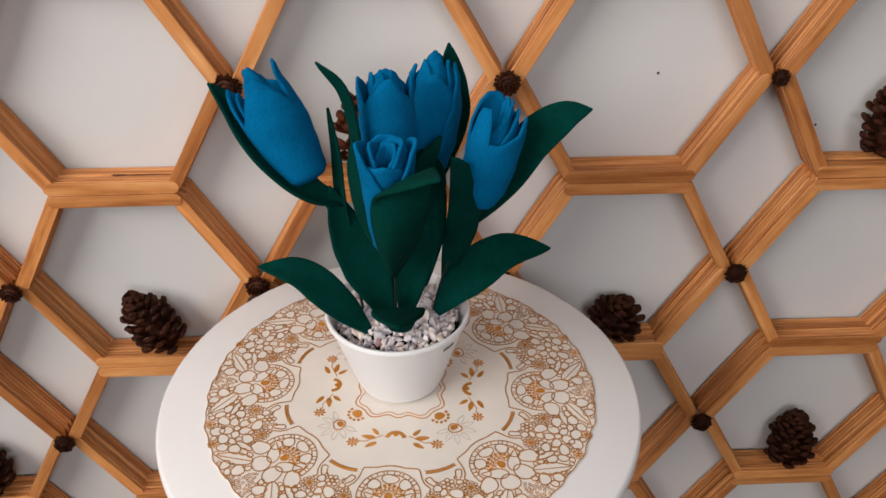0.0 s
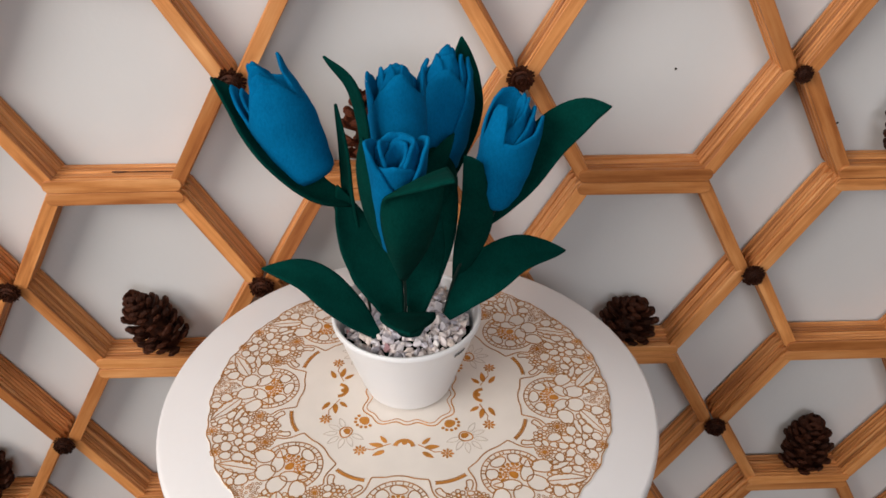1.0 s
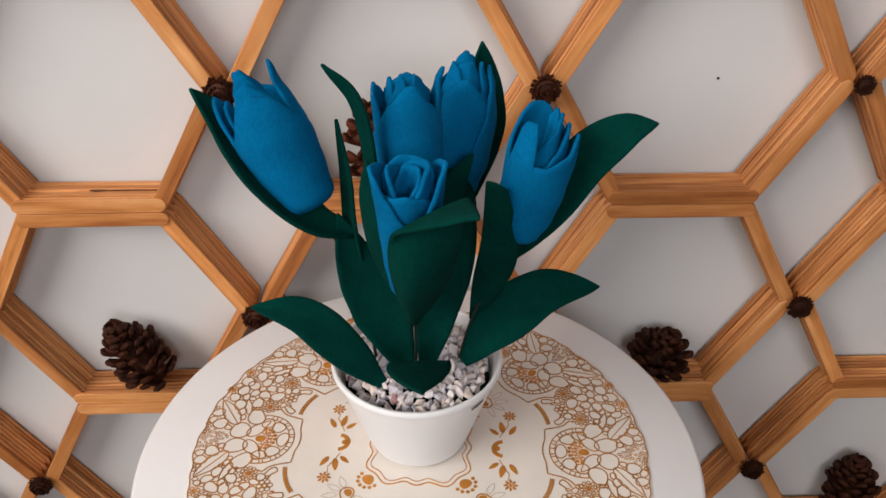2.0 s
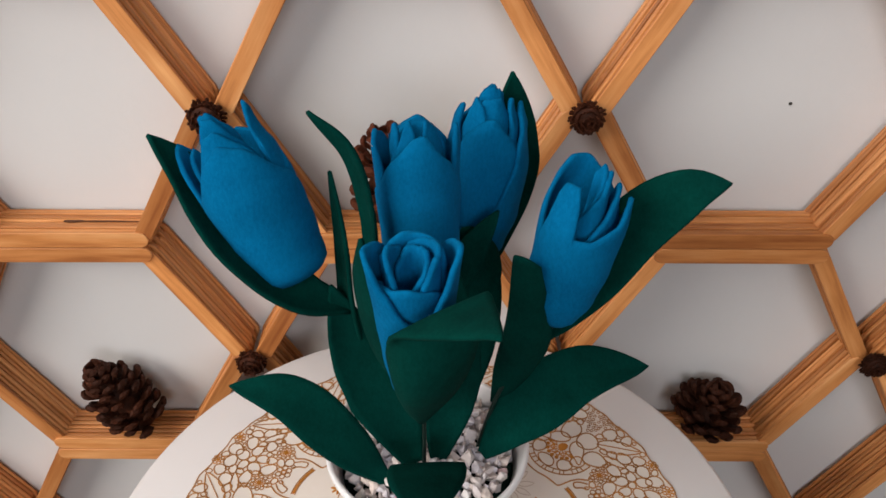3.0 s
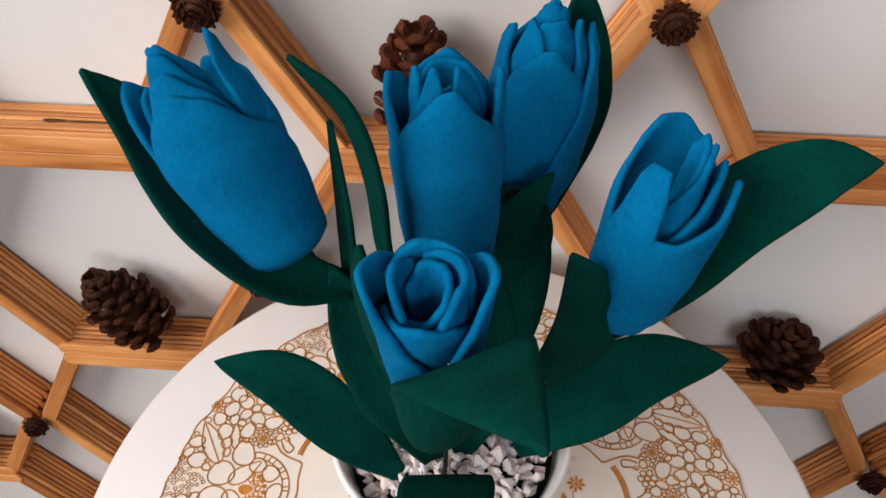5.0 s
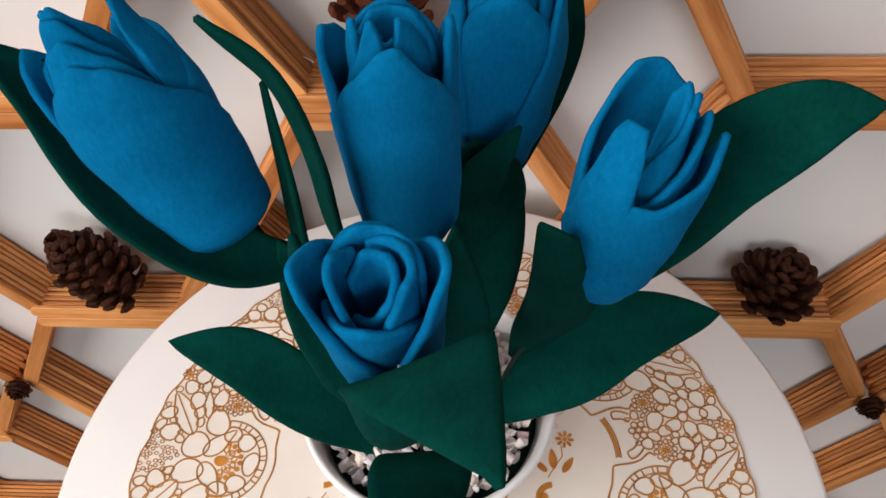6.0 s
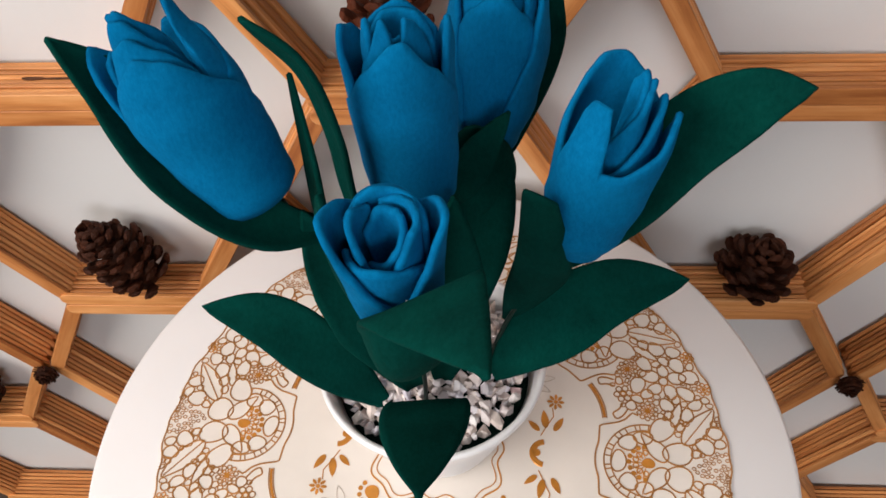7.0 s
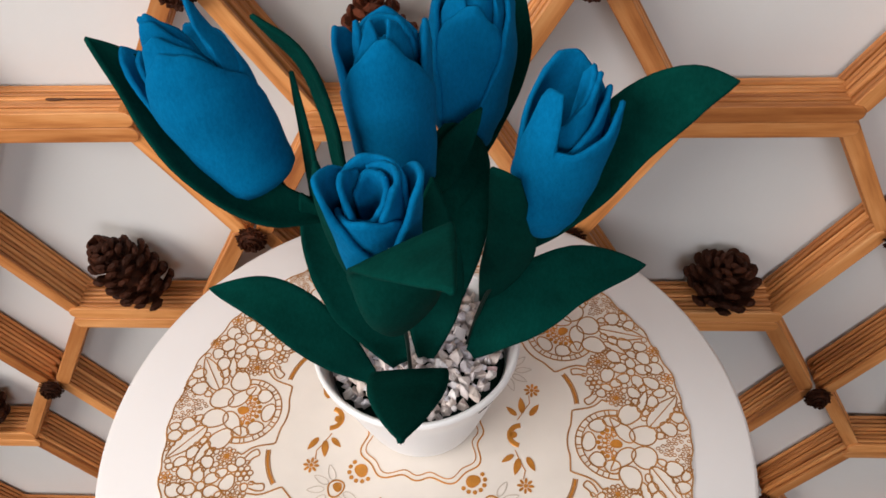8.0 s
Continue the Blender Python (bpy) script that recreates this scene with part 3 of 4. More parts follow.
def petal(m, rows, height, rim, scale=1.0, low=0.0):
    """A felt petal wrapped round the bud's axis (local z of m). rim: its upper edge as rows of
    (degrees round the axis, height as a share of the bud's, metres leaned outward)."""
    rim = [(*q, 0.0) if len(q) == 2 else q for q in rim]
    span = rim[-1][0] - rim[0][0]
    nu, nv = max(13, int(span / 5)), 18
    grid = []
    for i in range(nu):
        u = i / (nu - 1)
        phi = rim[0][0] + span * u
        k = max(q for q in range(len(rim) - 1) if rim[q][0] <= phi or q == 0)
        t = min(1.0, (phi - rim[k][0]) / (rim[k + 1][0] - rim[k][0]))
        t = 0.45 * t + 0.55 * t * t * (3 - 2 * t)
        top = rim[k][1] + (rim[k + 1][1] - rim[k][1]) * t
        out = rim[k][2] + (rim[k + 1][2] - rim[k][2]) * t
        top *= 1 + 0.012 * noise.noise((0.05 * phi, scale * 9, span * 0.1))
        col = []
        for j in range(nv):
            v = low + (1 - low) * j / (nv - 1)
            z = top * v
            r = profile(rows, min(1.0, z)) * scale + out * v ** 4
            r += 0.0006 * noise.noise((0.03 * phi, 3.1 * v, scale * 7)) * v
            a = radians(phi)
            col.append(m @ Vector((r * math.cos(a), r * math.sin(a), z * height)))
        grid.append(col)
    return sheet(grid, FELT)


def axis(base, top, spin=0.0):
    """A pose at base whose z runs to top; at spin 0 its x looks at the front."""
    z = (Vector(top) - Vector(base)).normalized()
    x = Vector((0, -1, 0))
    x = (x - z * x.dot(z)).normalized()
    y = z.cross(x)
    return Matrix.Translation(base) @ Matrix((x, y, z)).transposed().to_4x4() @ pose(0, 0, 0, 0, 0, spin)


def bud(flower, base, top, rows, outer, inner):
    """outer and inner: rows of (scale, rim) for the petals."""
    m = axis(base, top)
    h = (Vector(top) - Vector(base)).length
    for scale, rim in outer:
        part("petal", petal(m, rows, h, rim, scale), BLUE, flower)
    for scale, rim in inner:
        part("inner_petal", petal(m, rows, h, rim, scale, 0.35), BLUE, flower)


def tulip(place, label):
    return thing("felt_tulip", place, label, "artificial flower", "felt tulips in the pot")



# the bud that leans out beside the shelf with the pine cone
t1 = tulip((-0.085, 0.712, GZ - 0.03), "blue felt tulip leaning outward, with green felt leaves")
B1 = [(0, 0.0165), (0.012, 0.0192), (0.1, 0.0203), (0.35, 0.0232), (0.62, 0.0258), (0.8, 0.0242), (1.0, 0.0195)]
bud(t1, (-0.1335, 0.714, 1.031), (-0.1685, 0.727, 1.117), B1,
    [(1.08, [(-112, 0.3), (-88, 0.42), (-54, 0.68), (-16, 0.9), (10, 0.96), (34, 0.91), (74, 0.68), (112, 0.44)]),
     (1.0, [(-132, 0.66), (-110, 0.93, 0.004), (-92, 1.02, 0.008), (-78, 0.98, 0.008), (-54, 0.62, 0.001)]),
     (1.0, [(84, 0.66), (130, 0.86), (180, 0.95), (225, 0.72)])],
    [(0.85, [(-86, 0.5), (-54, 0.8), (-14, 1.02), (10, 1.04), (44, 0.92), (82, 0.66)]),
     (0.86, [(-122, 0.8), (-100, 0.96, 0.004), (-84, 0.93, 0.004), (-66, 0.74)]),
     (0.62, [(-84, 0.74), (-44, 1.0), (-4, 1.12), (18, 1.1), (54, 0.94), (85, 0.74)]),
     (0.36, [(-120, 0.96), (-40, 1.13), (10, 1.14), (60, 1.04), (130, 0.9)]),
     (0.94, [(64, 0.7), (74, 0.98, 0.001), (84, 1.13, 0.003), (92, 1.08, 0.003), (112, 0.7)])])
part("stem", tube([(-0.085, 0.712, GZ - 0.03), (-0.096, 0.712, 0.9295), (-0.114, 0.717, 0.9895), (-0.13, 0.719, 1.04)], 0.0014), WIRE, t1)
part("leaf", leaf([(-0.103, 0.711, 1.007), (-0.130, 0.7, 1.0245), (-0.160, 0.705, 1.0525), (-0.187, 0.722, 1.085), (-0.2075, 0.7225, 1.1175)], 0.036, (0.55, -0.45, 0.7), cup=0.35, fat=0.55, base=0.3), GREEN, t1)
part("leaf", leaf([(-0.096, 0.709, 0.9745), (-0.102, 0.712, 1.01), (-0.104, 0.719, 1.05), (-0.111, 0.736, 1.087)], 0.02, (-0.9, -0.5, 0.2), cup=0.2, fat=0.35), GREEN, t1)
part("leaf", leaf([(-0.064, 0.689, 0.8895), (-0.08, 0.697, 0.9345), (-0.098, 0.705, 0.9745), (-0.112, 0.708, 1.024)], 0.042, (0.3, -1, 0.3), cup=0.2, fat=0.45, base=0.3), GREEN, t1)
part("low_leaf", leaf([(-0.082, 0.684, 0.8755), (-0.111, 0.692, 0.9065), (-0.146, 0.705, 0.9325), (-0.187, 0.712, 0.9375)], 0.035, (0.104, -0.503, 0.8395), cup=0.1, fat=0.5, base=0.2, curl=0.25), GREEN, t1)

# the middle bud
t2 = tulip((-0.062, 0.725, GZ - 0.03), "upright blue felt tulip with a long curling leaf")
B2 = [(0, 0.008), (0.06, 0.0185), (0.3, 0.0205), (0.6, 0.0222), (0.8, 0.0216), (1.0, 0.0175)]
bud(t2, (-0.057, 0.727, 1.0145), (-0.060, 0.728, 1.1295), B2,
    [(1.08, [(-98, 0.54), (-66, 0.64), (-30, 0.82), (2, 0.935), (18, 0.935), (48, 0.8), (76, 0.66), (100, 0.54)]),
     (1.0, [(-150, 0.7), (-118, 0.85, 0.002), (-92, 0.9, 0.003), (-66, 0.82, 0.002), (-40, 0.62)]),
     (1.0, [(56, 0.64), (78, 0.87, 0.002), (94, 0.92, 0.004), (116, 0.86, 0.003), (145, 0.68)]),
     (0.98, [(130, 0.8), (180, 0.9), (228, 0.82)])],
    [(0.72, [(-72, 0.7), (-40, 0.84), (-16, 0.99), (-6, 0.99), (12, 0.86), (46, 0.72)]),
     (0.64, [(10, 0.82), (34, 0.98), (56, 0.95), (90, 0.78)]),
     (0.62, [(-110, 0.8), (-80, 0.94), (-54, 0.92), (-30, 0.78)]),
     (0.76, [(110, 0.78), (150, 0.88), (200, 0.88), (240, 0.78)]),
     (0.34, [(-160, 0.82), (0, 0.88), (90, 0.88), (160, 0.82)])])
part("stem", tube([(-0.062, 0.725, GZ - 0.03), (-0.058, 0.723, 0.9595), (-0.056, 0.725, 1.024)], 0.0014), WIRE, t2)
part("leaf", leaf([(-0.048, 0.697, 0.8845), (-0.041, 0.696, 0.9395), (-0.038, 0.697, 0.9895), (-0.036, 0.703, 1.04)], 0.036, (0.1, -1, 0.2), cup=0.2, fat=0.5, base=0.3), GREEN, t2)
part("leaf", leaf([(-0.07, 0.709, 0.9795), (-0.083, 0.702, 1.0345), (-0.0855, 0.7, 1.0825), (-0.0935, 0.7, 1.1185), (-0.1135, 0.7, 1.1415)], 0.014, (-0.75, -0.6, 0.35), cup=0.15, fat=0.62, base=0.6), GREEN, t2)

# the bud at the back
t3 = tulip((-0.03, 0.755, GZ - 0.03), "blue felt tulip standing behind the others")
B3 = [(0, 0.008), (0.05, 0.0145), (0.3, 0.021), (0.6, 0.0238), (0.85, 0.0205), (1.0, 0.0155)]
bud(t3, (-0.021, 0.785, 0.9995), (-0.0145, 0.794, 1.107), B3,
    [(1.0, [(-66, 0.66), (-40, 0.84), (-8, 0.93), (8, 0.93), (40, 0.82), (72, 0.6)]),
     (1.13, [(16, 0.36), (36, 0.6), (56, 0.8), (78, 0.96), (94, 1.0, 0.002), (118, 0.9), (150, 0.7)]),
     (1.08, [(-140, 0.7), (-104, 0.94), (-80, 0.98), (-58, 0.82), (-40, 0.5)]),
     (1.0, [(120, 0.84), (180, 0.97), (238, 0.84)])],
    [(0.86, [(-68, 0.84), (-46, 1.03), (-24, 1.0), (0, 0.86)]),
     (0.68, [(-70, 0.94), (-20, 1.03), (30, 1.03), (76, 0.92)]),
     (0.44, [(-90, 1.0), (-20, 1.09), (40, 1.08), (100, 1.0)]),
     (0.9, [(44, 0.8), (60, 1.03), (70, 1.03), (88, 0.8)]),
     (0.22, [(-160, 1.02), (0, 1.1), (160, 1.02)])])
part("stem", tube([(-0.03, 0.755, GZ - 0.03), (-0.024, 0.762, 0.9395), (-0.018, 0.784, 1.01)], 0.0014), WIRE, t3)
part("leaf", leaf([(-0.008, 0.787, 0.9895), (0, 0.809, 1.03), (0.002, 0.815, 1.075), (0, 0.809, 1.119)], 0.036, (0.1, -1, 0.3), cup=0.15, fat=0.5), GREEN, t3)
part("leaf", leaf([(-0.031, 0.742, 0.8895), (-0.026, 0.752, 0.9395), (-0.022, 0.765, 0.9895), (-0.02, 0.772, 1.024)], 0.036, (0.1, -1, 0.3), cup=0.2, fat=0.5, base=0.3), GREEN, t3)
part("leaf", leaf([(-0.036, 0.749, 0.9895), (-0.026, 0.749, 1.02), (-0.01, 0.749, 1.052)], 0.018, (-0.3, -0.9, 0.4), cup=0.2, fat=0.45, base=0.3), GREEN, t3)

part("leaf", ribbon([
    ((-0.034, 0.761, 0.9475), (-0.03, 0.757, 0.9475), (-0.026, 0.761, 0.9475)),
    ((-0.046, 0.767, 0.9835), (-0.026, 0.759, 0.9795), (-0.007, 0.768, 0.9815)),
    ((-0.044, 0.767, 1.012), (-0.024, 0.759, 1.014), (-0.008, 0.768, 1.008)),
    ((-0.032, 0.763, 1.03), (-0.025, 0.761, 1.032), (-0.018, 0.764, 1.026))]), GREEN, t3)

# the bud with the folded lip
t4 = tulip((-0.03, 0.71, GZ - 0.03), "blue felt tulip with a broad leaf held out sideways")
B4 = [(0, 0.0075), (0.03, 0.0112), (0.2, 0.0172), (0.42, 0.0205), (0.7, 0.0218), (1.0, 0.018)]
bud(t4, (0.0225, 0.7, 1.006), (0.0405, 0.713, 1.099), B4,
    [(1.1, [(-96, 0.34), (-78, 0.5), (-66, 0.7), (-60, 0.9), (-54, 0.95), (-28, 0.95), (-24, 0.89), (-20, 0.65), (4, 0.66), (40, 0.75), (66, 0.85, 0.001), (84, 0.9, 0.003), (100, 0.8, 0.003), (118, 0.58)]),
     (1.03, [(92, 0.6), (116, 0.84), (150, 0.97), (185, 1.04), (215, 1.04), (240, 0.96), (262, 0.8), (280, 0.62), (298, 0.4)])],
    [(0.74, [(-4, 0.6), (30, 0.74), (62, 0.88, 0.001), (92, 0.96, 0.002), (120, 0.8)]),
     (0.5, [(-30, 0.72), (20, 0.86), (62, 0.98), (96, 1.03), (130, 0.92)]),
     (0.34, [(-20, 0.76), (30, 0.88), (76, 1.0), (120, 1.05), (160, 0.98)])])
part("stem", tube([(-0.03, 0.71, GZ - 0.03), (-0.008, 0.712, 0.9295), (0.016, 0.709, 0.9745), (0.029, 0.703, 1.014)], 0.0014), WIRE, t4)
part("leaf", leaf([(0.017, 0.709, 0.985), (0.03, 0.711, 1.0025), (0.0475, 0.716, 1.0245), (0.071, 0.722, 1.0585), (0.098, 0.725, 1.079), (0.1215, 0.7235, 1.0865)], 0.036, (-0.25, -0.7, 0.65), cup=0.12, fat=0.6, base=0.3, curl=0.2), GREEN, t4)
part("leaf", ribbon([
    ((-0.011, 0.723, 0.9145), (-0.008, 0.721, 0.9145), (-0.005, 0.723, 0.9145)),
    ((-0.01, 0.712, 0.9575), (-0.001, 0.706, 0.9565), (0.014, 0.71, 0.9555)),
    ((-0.005, 0.697, 1.01), (0.007, 0.689, 1.008), (0.021, 0.694, 0.9995)),
    ((-0.004, 0.688, 1.06), (0.003, 0.684, 1.06), (0.011, 0.685, 1.054))]), GREEN, t4)
part("low_leaf", leaf([(-0.017, 0.7, 0.8855), (0.009, 0.709, 0.9145), (0.049, 0.724, 0.9375), (0.097, 0.737, 0.9335)], 0.042, (-0.1, -0.55, 0.8), cup=0.05, crease=0.22, fat=0.5, base=0.2, curl=0.2), GREEN, t4)

# the bud in front, open at the top
t5 = tulip((-0.06, 0.69, GZ - 0.03), "open blue felt tulip in front with a leaf bent forward")
B5 = [(0, 0.006), (0.06, 0.0125), (0.3, 0.0155), (0.6, 0.0174), (0.85, 0.0186), (1.0, 0.019)]
bud(t5, (-0.0585, 0.6555, 0.9925), (-0.0585, 0.6365, 1.0995), B5,
    [(1.07, [(-158, 0.82), (-118, 0.951, 0.001), (-86, 1, 0.003), (-66, 0.959, 0.002), (-40, 0.837), (-10, 0.706), (24, 0.543)]),
     (1.12, [(-8, 0.51), (22, 0.657), (46, 0.82), (68, 0.959, 0.001), (88, 1.02, 0.003), (112, 0.984, 0.002), (150, 0.853)]),
     (1.02, [(128, 0.869), (170, 0.927), (205, 0.927), (240, 0.853)])],
    [(0.86, [(-84, 0.804), (-44, 0.853), (-4, 0.878), (36, 0.845), (70, 0.772)]),
     (0.66, [(-150, 0.918), (-110, 0.976), (-74, 0.967), (-46, 0.886), (-22, 0.772)]),
     (0.7, [(4, 0.755), (30, 0.886), (62, 0.984), (100, 1.01), (150, 0.967), (190, 0.918)]),
     (0.84, [(96, 0.918), (150, 0.967), (200, 0.967), (250, 0.902)]),
     (0.42, [(-60, 0.755), (-10, 0.788), (60, 0.902), (120, 0.959), (200, 0.943), (250, 0.853)])])
part("stem", tube([(-0.06, 0.69, GZ - 0.03), (-0.056, 0.677, 0.9295), (-0.058, 0.658, 1.014)], 0.0014), WIRE, t5)
part("leaf", ribbon([
    ((-0.06, 0.665, 0.9575), (-0.057, 0.661, 0.9575), (-0.054, 0.664, 0.9575)),
    ((-0.068, 0.647, 0.9975), (-0.058, 0.633, 0.9935), (-0.038, 0.647, 0.9955)),
    ((-0.071, 0.631, 1.032), (-0.056, 0.615, 1.028), (-0.028, 0.633, 1.034)),
    ((-0.069, 0.617, 1.06), (-0.047, 0.619, 1.071), (-0.022, 0.629, 1.077)),
    ((-0.054, 0.6, 1.075), (-0.037, 0.602, 1.084), (-0.0195, 0.608, 1.088)),
    ((-0.034, 0.583, 1.089), (-0.027, 0.584, 1.094), (-0.0185, 0.586, 1.096)),
    ((-0.02, 0.57, 1.101), (-0.0192, 0.5695, 1.101), (-0.0182, 0.57, 1.101))]), GREEN, t5)
part("leaf", leaf([(-0.062, 0.677, 0.9595), (-0.079, 0.659, 1.01), (-0.085, 0.652, 1.06), (-0.084, 0.652, 1.095)], 0.026, (-0.8, -0.6, 0.1), cup=-0.2, fat=0.5), GREEN, t5)
part("low_leaf", ribbon([
    ((-0.062, 0.675, 0.8865), (-0.053, 0.673, 0.8845), (-0.044, 0.676, 0.8845)),
    ((-0.0755, 0.658, 0.9205), (-0.053, 0.661, 0.9195), (-0.0315, 0.664, 0.9165)),
    ((-0.076, 0.637, 0.9315), (-0.053, 0.638, 0.9315), (-0.0315, 0.641, 0.9285)),
    ((-0.066, 0.613, 0.9425), (-0.0525, 0.612, 0.9435), (-0.04, 0.615, 0.9415)),
    ((-0.0525, 0.593, 0.9515), (-0.052, 0.5925, 0.952), (-0.0515, 0.593, 0.9515))]), GREEN, t5)

# loose white fibres on the front flower and a fleck on the leaning one
lint_rnd = random.Random(8)
for flower, at in ((t5, (-0.049, 0.6185, 1.073)), (t5, (-0.046, 0.619, 1.073)), (t2, (-0.082, 0.709, 1.117))):
    p = Vector(at)
    d = [Vector((lint_rnd.uniform(-1, 1), lint_rnd.uniform(-1.2, 0.2), lint_rnd.uniform(0.2, 1.4))) * 0.0015 for _ in range(3)]
    part("lint", tube([p, p + d[0], p + d[0] + d[1], p + d[0] + d[1] + d[2]], 0.00014, 5, 8), LINT, flower, "fine white fibre")

# ---- pine cones ----


def scale_mesh():
    """One woody scale, pointing along x from its root, spooned, with a thick end."""
    rows = [(0.0, 0.13, 0.05, 0.0), (0.5, 0.2, 0.07, -0.03), (0.8, 0.43, 0.12, 0.03), (0.96, 0.38, 0.19, 0.1), (1.05, 0.17, 0.12, 0.15)]
    v, f = [], []
    for x, w, t, z in rows:
        for k in range(6):
            a = 2 * math.pi * k / 6
            v.append((x, w * math.cos(a), z + t * math.sin(a)))
    for j in range(len(rows) - 1):
        for k in range(6):
            f.append((j * 6 + k, j * 6 + (k + 1) % 6, (j + 1) * 6 + (k + 1) % 6, (j + 1) * 6 + k))
    f += [tuple(range(6))[::-1], tuple(24 + k for k in range(6))]
    return v, f


SCALE = scale_mesh()
SCALE_ME = mesh_of("scale", *SCALE, CONE)
RED_SCALE_ME = mesh_of("scale", *SCALE, RED_CONE)


def scale_poses(h, r, n, rnd, open_=1.0, broad=1.0):
    out = []
    for i in range(n):
        v = (i + 0.5) / n
        a = i * radians(137.508) + rnd.uniform(-0.12, 0.12)
        reach = r * (0.70 + 0.30 * math.sin(math.pi * min(1, 0.22 + 0.7 * v))) * (1 - 0.5 * max(0, v - 0.5) / 0.5)
        tilt = 6 + 52 * v ** 1.3 * open_ + rnd.uniform(-7, 7)
        length = reach * rnd.uniform(0.92, 1.08)
        wide = 0.0225 * broad * (1 - 0.2 * v) * rnd.uniform(0.9, 1.1)
        m = pose(0, 0, h * (0.06 + 0.78 * v), 0, 0, math.degrees(a)) @ pose(0.0, 0, 0, 0, -tilt, 0)
        out.append(m @ Matrix.Diagonal((length, wide, wide, 1)))
    return out


def pine_cone(m, h, r, n, seed, label, reddish=False):
    rnd = random.Random(seed)
    ob = new("pine_cone")
    ob.matrix_world = m
    ob.empty_display_size = 0.02
    tagged(ob, label, "pine cone", "pine cones on the shelves")
    core = new("core", mesh_of("core", *lathe([(0.15 * r, 0.0), (0.46 * r, 0.06 * h), (0.5 * r, 0.3 * h), (0.34 * r, 0.6 * h), (0.06 * r, 0.84 * h)], (0, 0, 0), 12), CONE, True))
    core.parent = ob
    for q in scale_poses(h, r, n, rnd, 0.72 if reddish else 0.9, 1.1 if reddish else 1.0):
        s = new("scale", RED_SCALE_ME if reddish else SCALE_ME)
        s.parent = ob
        s.matrix_local = q
    return ob


# ---- hexagon shelves of layered sticks ----
PX, PZ, KX, KZ = 0.312, 0.2688, 0.0715, 1.0325
SW, SIDE, LAYERS, PITCH, STICK = 0.0158, 0.1455, 8, 0.0059, 0.0043
FY = 0.9315      # front face of the shelves
APO = PZ / 2 - SW / 2 - 0.0003


def stick_mesh(length):
    out = []
    n = 6
    r = SW / 2
    for e in (1, -1):
        for k in range(n + 1):
            a = -math.pi / 2 + math.pi * k / n
            out.append((e * (length / 2 - r + r * math.cos(a)), e * r * math.sin(a)))
    k = len(out)
    b = 0.0006
    v, f = [], []
    for y, s in ((0.0, b), (b, 0.0), (STICK - b, 0.0), (STICK, b)):
        for x, z in out:
            v.append((x - s * (1 if x > 0 else -1), y, z * (1 - s / r)))
    for j in range(3):
        for i in range(k):
            f.append((j * k + i, j * k + (i + 1) % k, (j + 1) * k + (i + 1) % k, (j + 1) * k + i))
    f += [tuple(range(k))[::-1], tuple(3 * k + i for i in range(k))]
    return mesh_of("stick", v, f, WOOD)


STICKS = [stick_mesh(SIDE + SW * 0.94), stick_mesh(SIDE + SW * 0.55), stick_mesh(SIDE + SW * 0.2)]


PEG = mesh_of("peg", *lathe([(0.0022, 0.0), (0.0022, WY - FY - LAYERS * PITCH + 0.002)], (0, 0, 0), 10), WOOD)


def hexagon(cx, cz, seed):
    rnd = random.Random(seed)
    hx = thing("hexagon_shelf", (cx, FY, cz), "hexagonal wall shelf of stacked varnished wooden sticks", "shelf", "hexagonal wall shelves")
    for side in range(6):
        a = radians(-90 + 60 * side)
        flat = side in (0, 3)
        back = 0.0 if flat else (0.0016 if side in (1, 4) else 0.0028)
        for k in range(LAYERS):
            long = (k % 2 == 0) == flat
            s = new("stick", STICKS[0 if long else (1 if flat else 2)])
            s.parent = hx
            d = APO + rnd.uniform(-0.0007, 0.0005) + (0.0 if k % 2 == 0 else 0.0009)
            s.matrix_local = pose(d * math.cos(a), back + k * PITCH + rnd.uniform(0, 0.0004), d * math.sin(a), 0, 90 - math.degrees(a) + rnd.uniform(-0.25, 0.25), 0)
    for dx in (-0.045, 0.045):
        q = new("peg", PEG)
        q.parent = hx
        q.matrix_local = pose(dx, LAYERS * PITCH - 0.002, APO - 0.0055, -90, 0, 0)
    return hx


COLS, ROWS_ = range(-4, 3), range(-1, 4)
for c in COLS:
    for r in ROWS_:
        hexagon(KX + (c + 0.5) * PX, KZ - r * PZ, 100 + 17 * c + r)

# a dark knot and crack in one of the sticks
kx, kz = -0.404, KZ - PZ / 2 + SW + 0.0006
knot = [(kx + x, FY + 0.0226 + y) for x, y in ring2(0.012, 0, 0.0085, 0.0024, 0, 16, 0.0, 0.15, 4)]
crack = [(kx + 0.046 + x, FY + 0.0226 + y) for x, y in ring2(0, 0, 0.027, 0.0011, 0, 24, 0.0, 0.12, 9)]
kb = new("wood_knot", mesh_of("wood_knot", *joined(patch(knot, 0.0006, kz - 0.0008), patch(crack, 0.0005, kz - 0.0008)), KNOT))
tagged(kb, "dark knot and crack in a shelf stick", "wood knot")

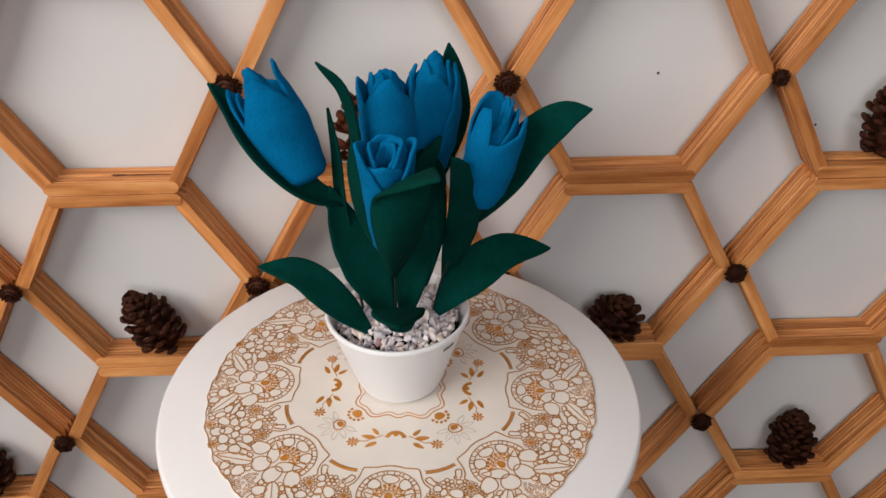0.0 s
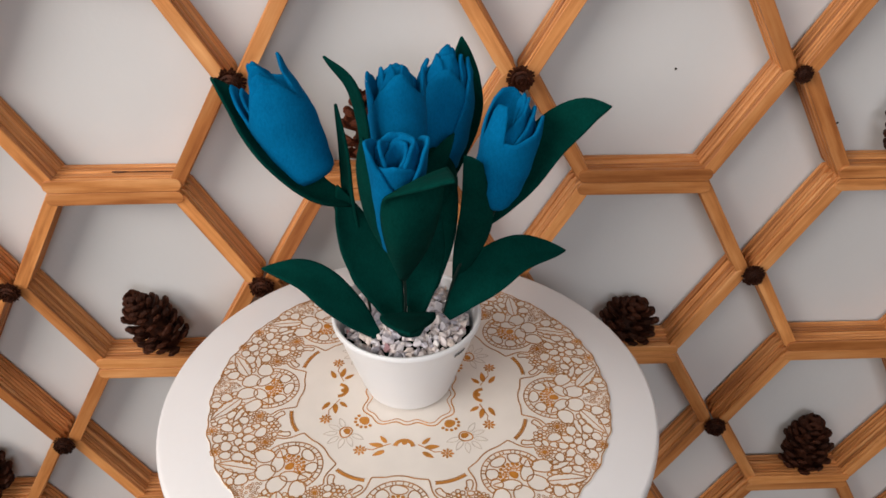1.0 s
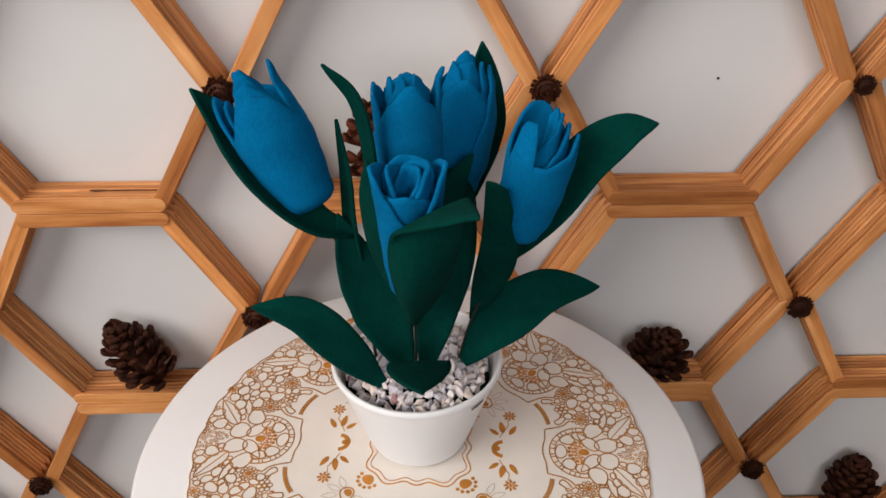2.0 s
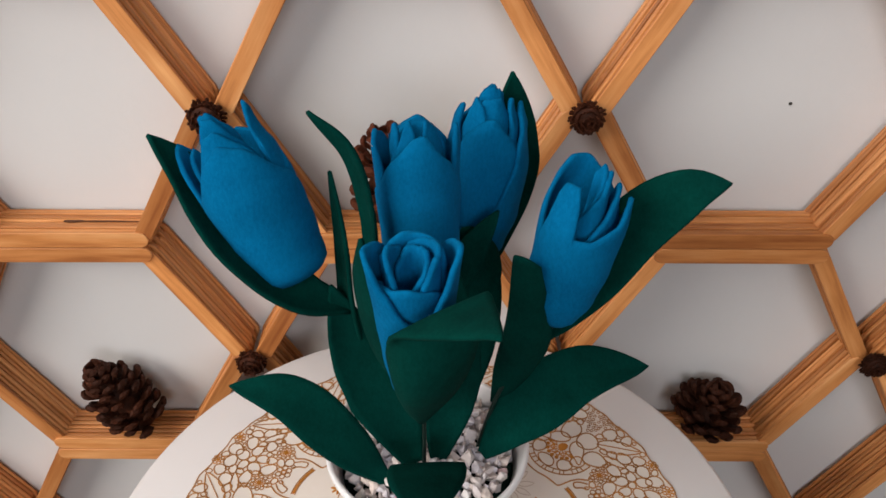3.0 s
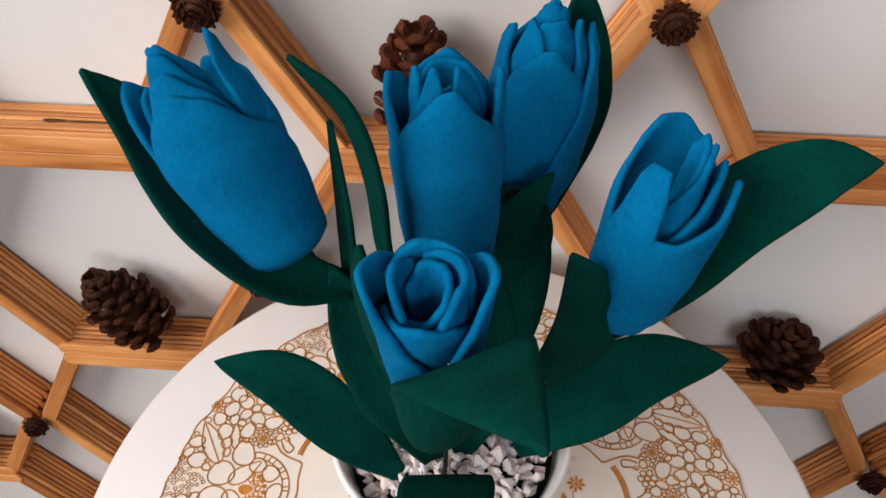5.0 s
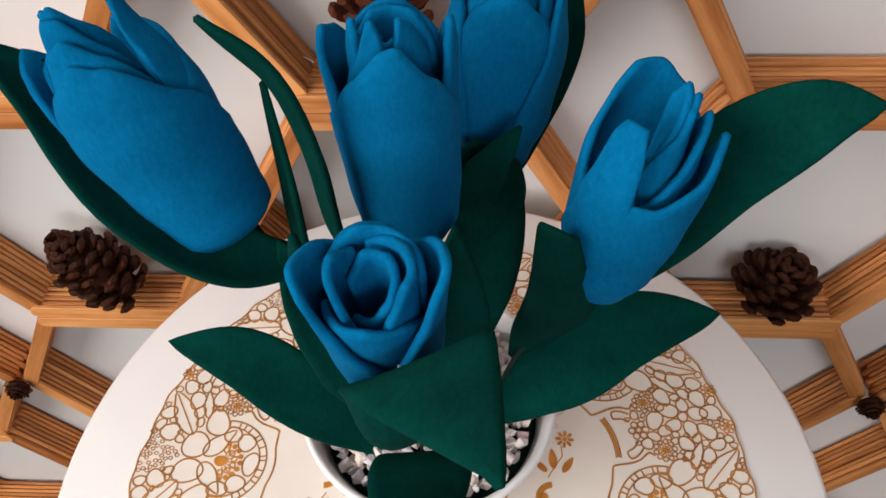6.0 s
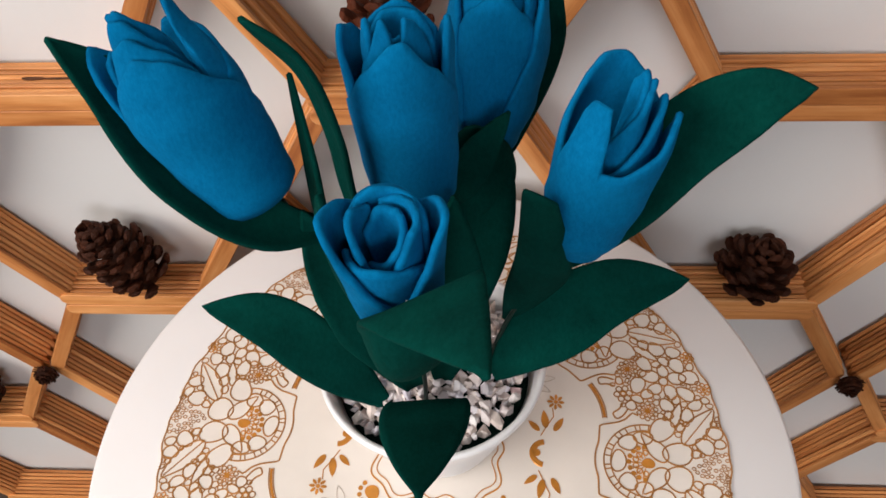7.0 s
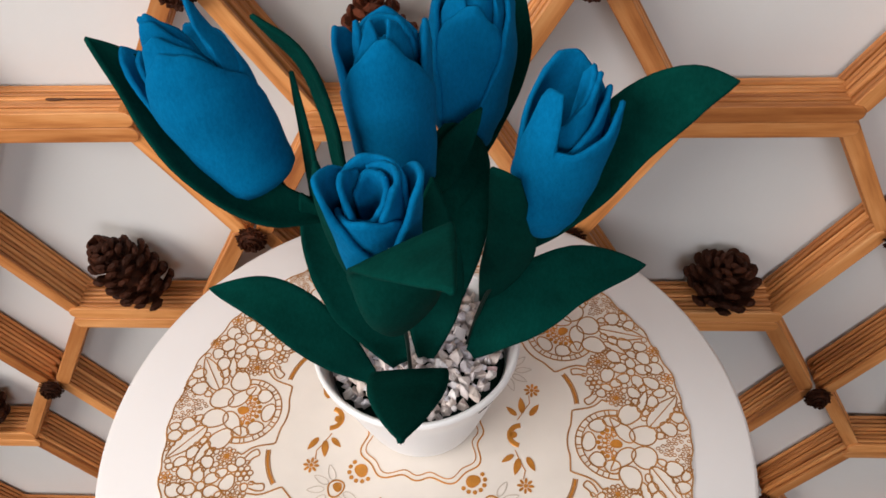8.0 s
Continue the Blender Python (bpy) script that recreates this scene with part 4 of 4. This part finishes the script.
# small cut cone ends glued on the joints
knob_rnd = random.Random(3)
kv = [lathe([(0.002, -0.004), (0.0125, -0.004), (0.0135, 0.0), (0.012, 0.007), (0.004, 0.0105)], (0, 0, 0), 16)]
for ring, (rad, num, tilt, ln) in enumerate([(0.006, 34, 6, 0.0108), (0.006, 32, 26, 0.0098), (0.004, 26, 46, 0.0095), (0.0015, 18, 64, 0.0098), (0.0, 7, 82, 0.0085)]):
    for k in range(num):
        m = pose(0, 0, 0.002 * ring, 0, 0, 360 * (k + 0.5 * ring) / num + knob_rnd.uniform(-5, 5)) @ pose(rad, 0, 0, 0, -tilt + knob_rnd.uniform(-7, 7), 0) @ Matrix.Diagonal((ln * knob_rnd.uniform(0.85, 1.15), 0.0042, 0.0036, 1))
        kv.append(([m @ Vector(p) for p in SCALE[0]], SCALE[1]))
KNOB = mesh_of("cone_rosette", *joined(*kv), CONE)
for c in range(-4, 4):
    for r in ROWS_:
        ob = new("cone_rosette", KNOB)
        size = knob_rnd.uniform(0.82, 0.95) * (0.72 if (c, r) == (1, 0) else 1.0)
        ob.matrix_world = pose(KX + c * PX, FY - 0.004, KZ - r * PZ, 90, knob_rnd.uniform(0, 360), 0) @ Matrix.Diagonal((size, size, size, 1))
        tagged(ob, "dark brown pine cone end glued on the shelf joint", "pine cone", "cone ends on the shelf joints")


def shelf_top(row):
    return KZ - (row + 0.5) * PZ + SW + 0.0006


def hexagon_x(col):
    return KX + (col + 0.5) * PX


CY = FY + 0.0165
pine_cone(pose(hexagon_x(-2) + 0.022, CY, shelf_top(1) + 0.008, -6, -22, 30), 0.108, 0.0345, 86, 1, "dark brown open pine cone leaning on a shelf")
pine_cone(pose(hexagon_x(0) + 0.004, CY, shelf_top(1) + 0.006, 16, 4, 80), 0.056, 0.038, 54, 2, "dark brown rounded pine cone standing on a shelf")
pine_cone(pose(hexagon_x(-1) - 0.012, CY, shelf_top(0) + 0.004, 0, 0, 10), 0.104, 0.036, 40, 3, "reddish brown pine cone behind the tulips", True)
pine_cone(pose(hexagon_x(1) + 0.01, CY, shelf_top(0) + 0.004, 0, 2, 130), 0.108, 0.037, 80, 4, "dark brown pine cone with wide open scales")
pine_cone(pose(hexagon_x(1) + 0.006, CY, shelf_top(2) + 0.004, 4, -3, 200), 0.104, 0.036, 80, 5, "dark brown pine cone on a low shelf")
pine_cone(pose(hexagon_x(-3) + 0.015, CY, shelf_top(2) + 0.004, 0, 5, 250), 0.104, 0.037, 80, 6, "dark brown pine cone on the lowest seen shelf")

# nail marks on the wall
for x, z in ((0.2595, 1.0192), (0.469, 0.9475)):
    ob = new("nail_hole", mesh_of("nail_hole", *lathe([(0.0014, 0.0), (0.0016, 0.0006), (0.0009, 0.0012)], (0, 0, 0), 10), MARK))
    ob.matrix_world = pose(x, WY - 0.0002, z, 90, 0, 0)
    tagged(ob, "tiny dark nail mark in the white wall", "nail")
